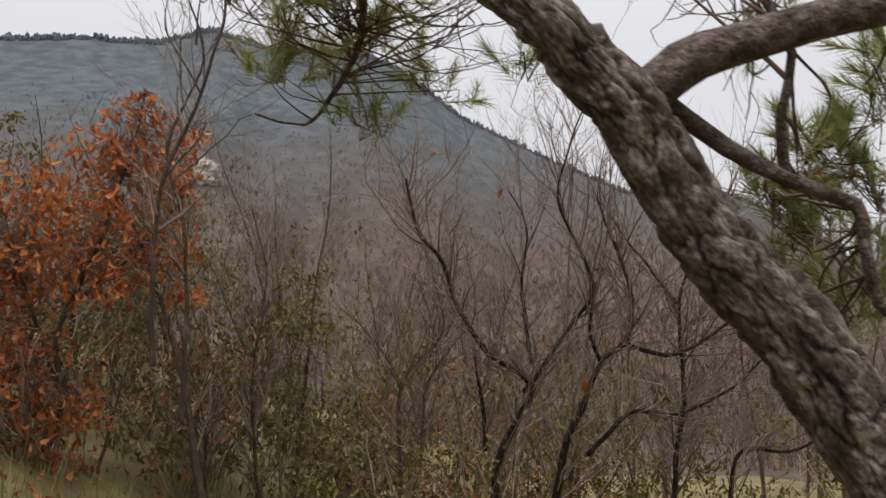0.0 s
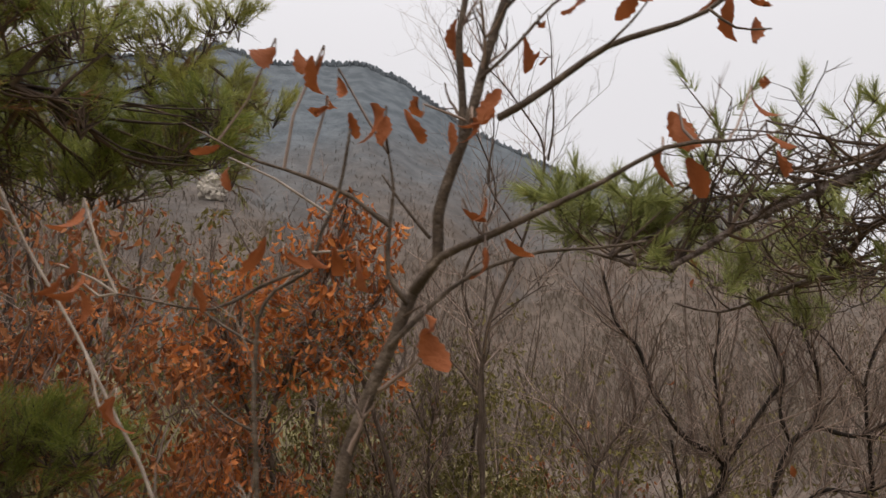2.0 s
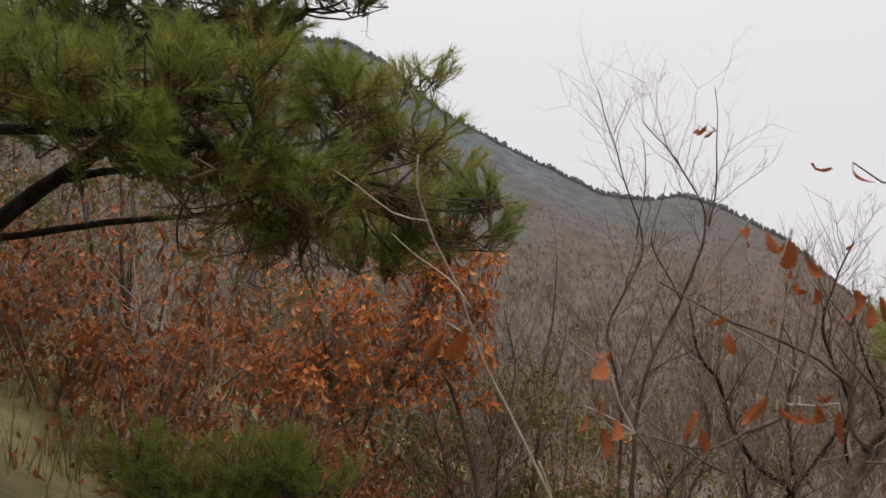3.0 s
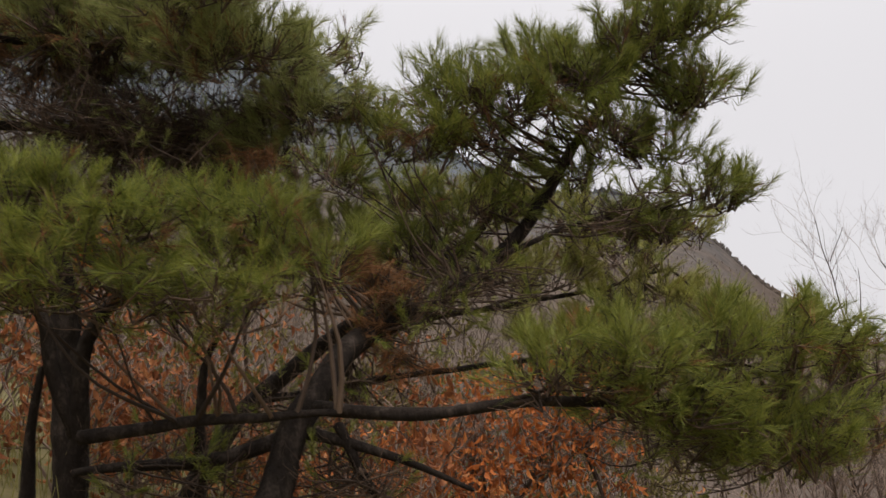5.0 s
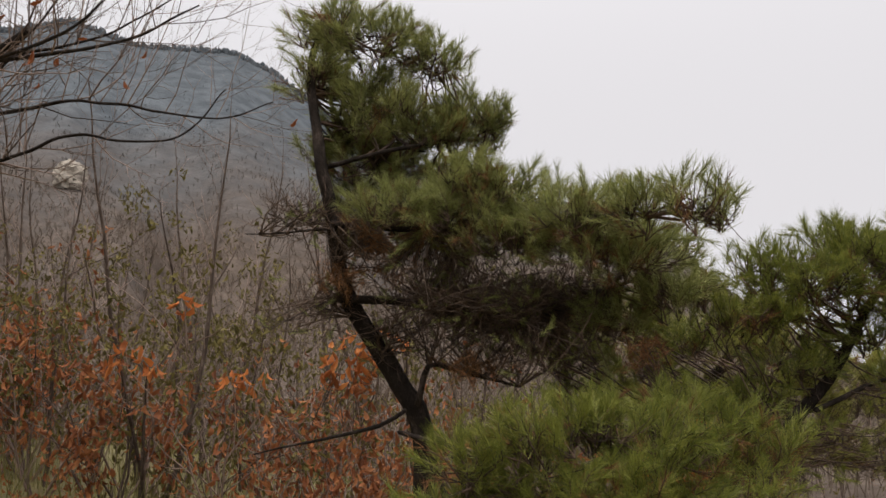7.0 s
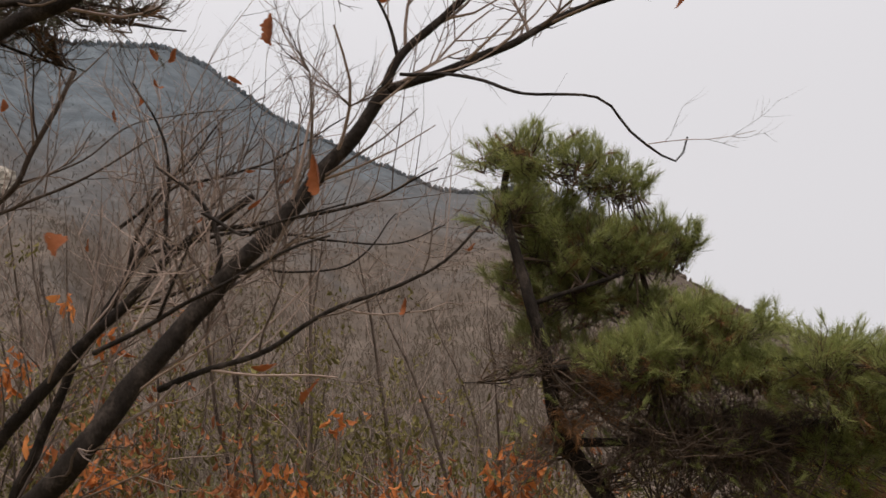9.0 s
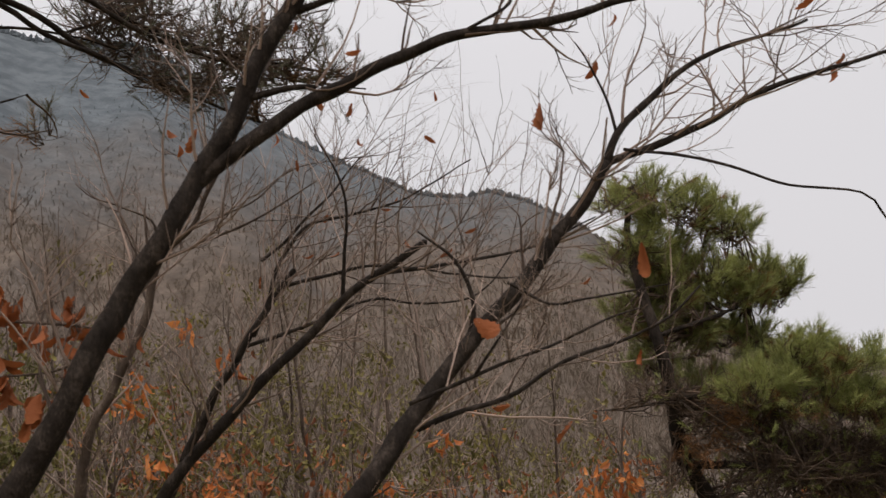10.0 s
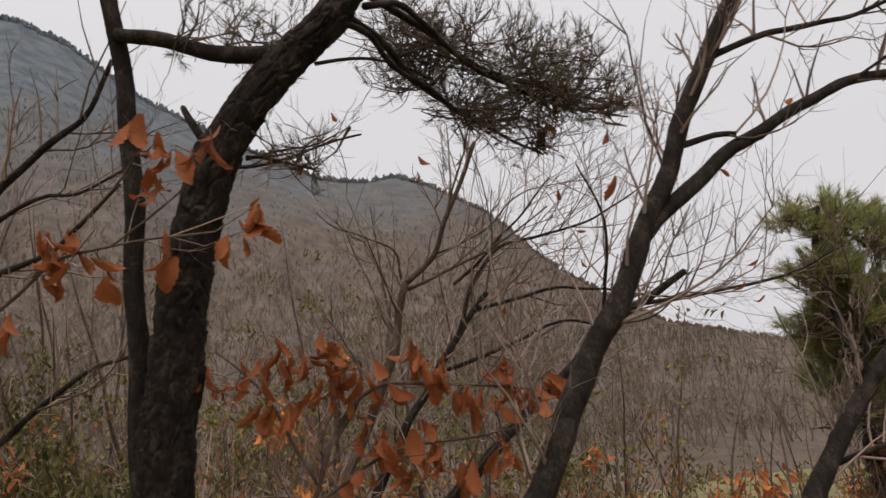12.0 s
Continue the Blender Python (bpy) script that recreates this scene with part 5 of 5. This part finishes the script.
bare_tree("bare tree with long crooked side branches", [
    ([(0.28, 6.90, -2.12), (0.48, 6.75, -0.89), (0.64, 6.70, -0.43), (0.80, 6.67, -0.07), (0.99, 6.66, 0.09), (1.06, 6.63, 0.39), (0.95, 6.57, 0.75), (0.81, 6.50, 1.20)], 0.0432, 0.009),
    ([(0.99, 6.66, 0.08), (1.40, 6.71, 0.00), (1.81, 6.71, 0.25), (2.18, 6.71, 0.48), (2.46, 6.69, 0.85)], 0.0216, 0.0048),
    ([(0.70, 6.76, -0.80), (1.03, 6.74, -0.48), (1.39, 6.77, -0.48), (1.85, 6.78, -0.25), (2.45, 6.75, 0.35)], 0.0216, 0.006),
    ([(0.80, 6.67, -0.07), (0.71, 6.62, 0.20), (0.76, 6.58, 0.57)], 0.018, 0.0072),
], 59, DARK_BARK, shoots=2.4, length=0.8)
bare_tree("slim bare tree with a wavy upright stem", [
    ([(1.29, 6.99, -2.12), (1.39, 6.83, -0.89), (1.46, 6.75, -0.25), (1.42, 6.66, 0.39), (1.59, 6.61, 0.84), (1.87, 6.57, 1.30)], 0.0288, 0.0072),
    ([(1.42, 6.66, 0.39), (0.99, 6.55, 0.93), (0.81, 6.50, 1.20)], 0.0115, 0.0036),
    ([(1.80, 6.94, -1.43), (1.89, 6.86, -0.79), (2.35, 6.90, -0.75), (2.81, 6.90, -0.52)], 0.0216, 0.009),
], 60, DARK_BARK, shoots=2.4, length=0.8)
bare_tree("thin bare tree with fine upright twigs", [
    ([(-0.82, 6.99, -1.97), (-0.84, 6.85, -0.93), (-0.81, 6.76, -0.27), (-0.47, 6.72, 0.20), (-0.57, 6.65, 0.67)], 0.0252, 0.006),
    ([(-0.81, 6.76, -0.32), (-1.04, 6.69, 0.10), (-1.32, 6.62, 0.38)], 0.013, 0.0036),
    ([(-0.67, 6.86, -0.93), (-0.60, 6.78, -0.27), (-0.29, 6.74, 0.20)], 0.018, 0.0048),
], 62, OAK_BARK, shoots=2.4, length=0.8)
bare_tree("thin bare tree with fine upright twigs", [
    ([(-2.28, 7.92, -2.31), (-2.35, 7.75, -1.12), (-2.37, 7.62, -0.15), (-2.23, 7.51, 0.72), (-2.36, 7.41, 1.37)], 0.0252, 0.006),
    ([(-2.37, 7.62, -0.15), (-2.59, 7.53, 0.40), (-2.75, 7.45, 0.83)], 0.013, 0.0036),
    ([(-2.88, 7.80, -1.77), (-2.84, 7.65, -0.69), (-3.08, 7.50, 0.29), (-3.18, 7.40, 0.94)], 0.018, 0.0048),
], 63, OAK_BARK, shoots=2.4, length=0.8)

bare_tree("thin bare tree with few upright twigs", [
    ([(-1.71, 4.51, -0.38), (-1.68, 4.39, 0.59), (-1.78, 4.32, 1.10), (-1.58, 4.26, 1.61), (-1.70, 4.21, 2.04), (-1.81, 4.17, 2.37), (-1.90, 4.13, 2.62)], 0.0144, 0.0024),
    ([(-1.62, 4.25, 1.68), (-1.57, 4.20, 2.04), (-1.59, 4.17, 2.30)], 0.0058, 0.0018),
    ([(-1.78, 4.17, 2.33), (-1.71, 4.15, 2.51), (-1.69, 4.14, 2.58)], 0.0036, 0.0012),
], 67, OAK_BARK, shoots=1.6, length=0.5)
bare_tree("bare young tree with crooked side twigs", [
    ([(-1.68, 4.06, -0.06), (-1.65, 3.96, 0.74), (-1.43, 3.90, 1.27), (-1.30, 3.84, 1.74), (-1.50, 3.79, 2.10), (-1.67, 3.77, 2.30)], 0.0158, 0.003),
    ([(-1.28, 3.84, 1.71), (-1.24, 3.80, 2.07), (-1.27, 3.74, 2.51)], 0.0065, 0.0018),
    ([(-1.43, 3.90, 1.27), (-1.60, 3.86, 1.60), (-1.54, 3.81, 1.94)], 0.0058, 0.0018),
], 68, OAK_BARK, shoots=1.6, length=0.5, tip_leaves=[(-1.36, 3.77, 2.27), (-1.31, 3.77, 2.29), (-1.27, 3.77, 2.26)])

# bare crown beside the tall pine
bare_tree("bare tree with long fine overhanging branches", [
    ([(-10.48, 4.00, 1.16), (-10.05, 3.81, 2.24), (-9.58, 3.63, 3.21), (-9.18, 3.51, 3.86), (-8.97, 3.45, 4.11)], 0.05, 0.018),
    ([(-9.07, 3.48, 4.00), (-8.49, 3.42, 4.11), (-7.77, 3.37, 4.01), (-7.51, 3.35, 3.99), (-7.22, 3.32, 4.08)], 0.014, 0.004),
    ([(-9.25, 3.53, 3.71), (-8.97, 3.42, 4.33), (-8.60, 3.38, 4.45), (-8.24, 3.33, 4.54), (-7.80, 3.26, 4.78)], 0.016, 0.004),
    ([(-9.33, 3.55, 3.64), (-8.82, 3.49, 3.78), (-8.49, 3.45, 3.89), (-7.87, 3.40, 3.85), (-7.51, 3.33, 4.17)], 0.014, 0.004),
    ([(-9.18, 3.46, 4.18), (-8.75, 3.37, 4.58), (-8.53, 3.32, 4.83)], 0.012, 0.005),
], 64, DARK_BARK, shoots=1.1, length=0.8, leaves=8)

# withered leaves hanging low on young oaks beside the dark pine
bare_tree("young oak with hanging clusters of orange leaves", [
    ([(-10.56, 1.66, 2.71), (-10.46, 1.58, 3.18), (-10.38, 1.52, 3.43), (-10.30, 1.48, 3.62), (-10.18, 1.43, 3.74), (-9.97, 1.36, 3.74), (-9.64, 1.26, 3.69)], 0.014, 0.004),
    ([(-10.38, 1.52, 3.43), (-10.51, 1.54, 3.71), (-10.61, 1.56, 3.85), (-10.68, 1.57, 3.91)], 0.008, 0.003),
    ([(-10.36, 1.51, 3.51), (-10.22, 1.44, 3.74), (-10.28, 1.44, 3.92), (-10.33, 1.45, 4.00)], 0.008, 0.003),
    ([(-10.42, 1.54, 3.36), (-10.12, 1.43, 3.53), (-9.83, 1.33, 3.56), (-9.70, 1.29, 3.60)], 0.008, 0.003),
], 65, OAK_BARK, shoots=0.6, length=0.25, level=1, leaf_size=1.12, clump=3,
    tip_leaves=[(-10.70, 1.59, 3.82), (-10.58, 1.55, 3.83), (-10.51, 1.53, 3.75), (-10.47, 1.51, 3.90), (-10.42, 1.51, 3.72), (-10.32, 1.46, 3.90), (-10.27, 1.46, 3.77), (-10.22, 1.43, 3.84), (-10.18, 1.43, 3.74), (-10.05, 1.37, 3.88), (-10.00, 1.36, 3.82), (-9.95, 1.35, 3.78), (-9.91, 1.34, 3.70), (-9.75, 1.29, 3.78), (-9.75, 1.30, 3.68), (-9.68, 1.27, 3.70), (-9.61, 1.25, 3.71), (-10.17, 1.44, 3.57), (-10.23, 1.47, 3.48), (-10.09, 1.42, 3.52), (-10.04, 1.40, 3.63), (-9.98, 1.39, 3.51), (-9.87, 1.36, 3.41), (-9.76, 1.32, 3.49), (-10.38, 1.48, 3.85)] +
               [(-10.68, 1.59, 3.78), (-10.52, 1.53, 3.84), (-10.52, 1.54, 3.71), (-10.46, 1.51, 3.84), (-10.33, 1.46, 3.94), (-10.31, 1.46, 3.81), (-10.29, 1.45, 3.84), (-10.20, 1.43, 3.80), (-10.13, 1.41, 3.75), (-10.03, 1.37, 3.86), (-9.96, 1.35, 3.80), (-9.90, 1.34, 3.71), (-9.78, 1.30, 3.78), (-9.81, 1.31, 3.69), (-9.72, 1.28, 3.70), (-9.64, 1.26, 3.69), (-10.21, 1.45, 3.63), (-10.19, 1.45, 3.59), (-10.12, 1.43, 3.54), (-10.05, 1.41, 3.50), (-10.01, 1.39, 3.55), (-9.91, 1.37, 3.47), (-9.78, 1.32, 3.52), (-10.35, 1.48, 3.73)])
bare_tree("oak twig with a few curled orange leaves", [
    ([(-11.73, 1.63, 3.54), (-11.49, 1.52, 3.85), (-11.29, 1.44, 4.07), (-11.14, 1.37, 4.21), (-10.96, 1.31, 4.24), (-10.80, 1.26, 4.26)], 0.012, 0.003),
    ([(-11.19, 1.39, 4.18), (-11.02, 1.32, 4.35), (-10.88, 1.26, 4.52), (-10.85, 1.24, 4.63)], 0.006, 0.002),
    ([(-10.96, 1.31, 4.24), (-10.74, 1.23, 4.41), (-10.66, 1.18, 4.55)], 0.004, 0.002),
], 66, OAK_BARK, shoots=0.6, length=0.3, level=1, leaf_size=1.15, clump=3,
    tip_leaves=[(-11.15, 1.37, 4.27), (-11.12, 1.36, 4.25), (-11.09, 1.35, 4.27), (-11.06, 1.34, 4.24), (-11.14, 1.37, 4.21), (-10.98, 1.33, 4.18), (-10.88, 1.25, 4.60), (-10.86, 1.25, 4.57), (-10.82, 1.24, 4.53), (-10.77, 1.22, 4.51), (-10.85, 1.26, 4.47), (-10.84, 1.26, 4.40), (-10.67, 1.19, 4.55), (-10.80, 1.26, 4.24), (-11.27, 1.43, 4.05), (-10.57, 1.18, 4.31), (-10.59, 1.19, 4.24), (-10.54, 1.17, 4.32)])
bare_tree("bare tree with low crooked branches", [
    ([(-12.35, 2.97, 2.78), (-12.07, 2.80, 3.48), (-11.78, 2.64, 4.15), (-11.58, 2.54, 4.56), (-11.36, 2.44, 4.78), (-11.15, 2.36, 4.95), (-11.02, 2.29, 5.16)], 0.04, 0.01),
    ([(-11.73, 2.62, 4.24), (-11.48, 2.53, 4.31), (-11.24, 2.44, 4.44), (-11.02, 2.35, 4.63)], 0.018, 0.006),
    ([(-11.93, 2.77, 3.39), (-11.56, 2.63, 3.58), (-11.41, 2.57, 3.71), (-11.20, 2.48, 3.86), (-11.00, 2.41, 3.92)], 0.02, 0.008),
    ([(-11.65, 2.57, 4.45), (-11.37, 2.46, 4.61), (-11.19, 2.40, 4.61), (-10.97, 2.33, 4.70)], 0.012, 0.005),
], 69, DARK_BARK, shoots=0.9, length=0.6)
leafy_oak("withered oak scrub beside the leaning oaks", [
    ([(-10.82, 5.32, 1.68), (-10.58, 5.20, 2.31), (-10.38, 5.11, 2.82)], 0.02, 0.006),
    ([(-8.40, 4.96, 1.52), (-8.38, 4.88, 2.17), (-8.31, 4.81, 2.60)], 0.015, 0.005),
], [(-10.20, 4.50, 3.34, 0.20, 0.20), (-9.47, 4.37, 3.54, 0.10, 0.14), (-10.06, 4.55, 2.82, 0.12, 0.10), (-9.64, 4.51, 2.55, 0.16, 0.16), (-8.33, 4.32, 2.47, 0.24, 0.14), (-7.92, 4.21, 2.86, 0.08, 0.12), (-7.47, 4.21, 2.33, 0.20, 0.12), (-9.78, 4.38, 3.83, 0.10, 0.08), (-6.71, 4.07, 2.44, 0.28, 0.20), (-6.54, 4.03, 2.55, 0.24, 0.16)], 73, per=700, size=1.1)

winter_woods()
far_woods()
ridge_pines()
def slope_spot(az, el):
    """The place on the mountain that lies in a direction from the path."""
    r = 150.0
    while r < RIDGE_FAR and terrain(r, az).z - CENTRE.z < r * math.tan(radians(el)):
        r += 5.0
    return terrain(r, az)


crag(slope_spot(-21.6, 11.7) + Vector((0, -4, 4)), (7.5, 5, 7.5), 3)

def dry_grass():
    """Straw-coloured blades on the shelf below the path."""
    rs = np.random.RandomState(3)
    v = []
    for _ in range(1700):
        x, y = rs.uniform(-19, 6), 2.5 + 13 * rs.rand()
        base = np.array((x, y, ground(x, y) - 0.02))
        for k in range(9):
            b = base + np.array((rs.normal() * 0.08, rs.normal() * 0.08, 0))
            h = rs.uniform(0.25, 0.7)
            tip = b + np.array((rs.normal() * 0.22 * h, rs.normal() * 0.22 * h, h))
            w = np.array((0.004, rs.normal() * 0.002, 0))
            v += [b - w, b + w, tip]
    v = np.array(v)
    ob = new("dry_grass", fast_mesh("dry_grass", v, np.arange(len(v)).reshape(-1, 3), STRAW))
    tagged(ob, "dry straw-coloured grass under the trees", "grass", kind="stuff")


dry_grass()

def fallen_leaves():
    rs = random.Random(12)
    spots = []
    while len(spots) < 5000:
        x, y = rs.uniform(-17, 5), -1.8 + 13 * rs.random()
        if noise.noise(Vector((x * 0.5, y * 0.5, 9))) > -0.15:
            spots.append(Vector((x, y, ground(x, y) + 0.05)))
    holder = thing("fallen_leaves", "fallen orange oak leaves on the slope", "leaves", kind="stuff")
    leaf_mass("leaf_mass", spots, 13, SCRUB_LEAF, holder, "", 1.1)


fallen_leaves()

# low scrub down the slope
rng = random.Random(4)
for k in range(16):
    x, y = -13 + k * 1.0 + rng.uniform(-0.4, 0.4), rng.uniform(4.8, 8.0)
    if x > -3.2:
        y += 3
    scrub("low oak scrub with withered orange leaves", (x, y, ground(x, y)), rng.uniform(1.0, 1.9), 1.0, 300 + k, per=460, size=0.9, group="oak scrub on the slope")
for k in range(8):
    x, y = -8.4 + k * 0.65 + rng.uniform(-0.3, 0.3), rng.uniform(4.0, 5.6)
    scrub("low oak scrub with withered orange leaves", (x, y, ground(x, y)), rng.uniform(0.9, 1.5), 1.0, 400 + k, per=520, size=0.85, group="oak scrub on the slope")
for k in range(14):
    x, y = -16.5 + k * 0.75 + rng.uniform(-0.4, 0.4), rng.uniform(5.4, 8.6)
    scrub("olive-green bush with thin withered leaves", (x, y, ground(x, y)), rng.uniform(1.5, 2.3), 2.0, 420 + k, BUSH_LEAF, 600, 0.8, "bush",
          stems=5, group="bushes in the woods")
for k in range(30):
    x, y = -18 + k * 0.8 + rng.uniform(-0.5, 0.5), rng.uniform(6.2, 10.0)
    scrub("olive-green bush with thin withered leaves", (x, y, ground(x, y)), rng.uniform(1.6, 2.9), 2.0, 340 + k, BUSH_LEAF, 1000, 0.7, "bush",
          stems=5, group="bushes in the woods")
for k in range(22):
    x, y = -18.5 + k * 0.29 + rng.uniform(-0.3, 0.3), rng.uniform(4.6, 8.0)
    scrub("dark olive-green bush with dense small leaves", (x, y, ground(x, y)), rng.uniform(1.5, 2.3), 1.9, 460 + k, OLIVE_LEAF, 2200, 0.75, "bush",
          stems=6, group="bushes in the woods")
for k in range(8):
    x, y = -4.6 + k * 0.75 + rng.uniform(-0.3, 0.3), rng.uniform(7.4, 9.5)
    scrub("olive-green bush with dense withered leaves", (x, y, ground(x, y)), rng.uniform(1.4, 2.2), 1.8, 480 + k, BUSH_LEAF, 1300, 0.75, "bush",
          stems=6, group="bushes in the woods")
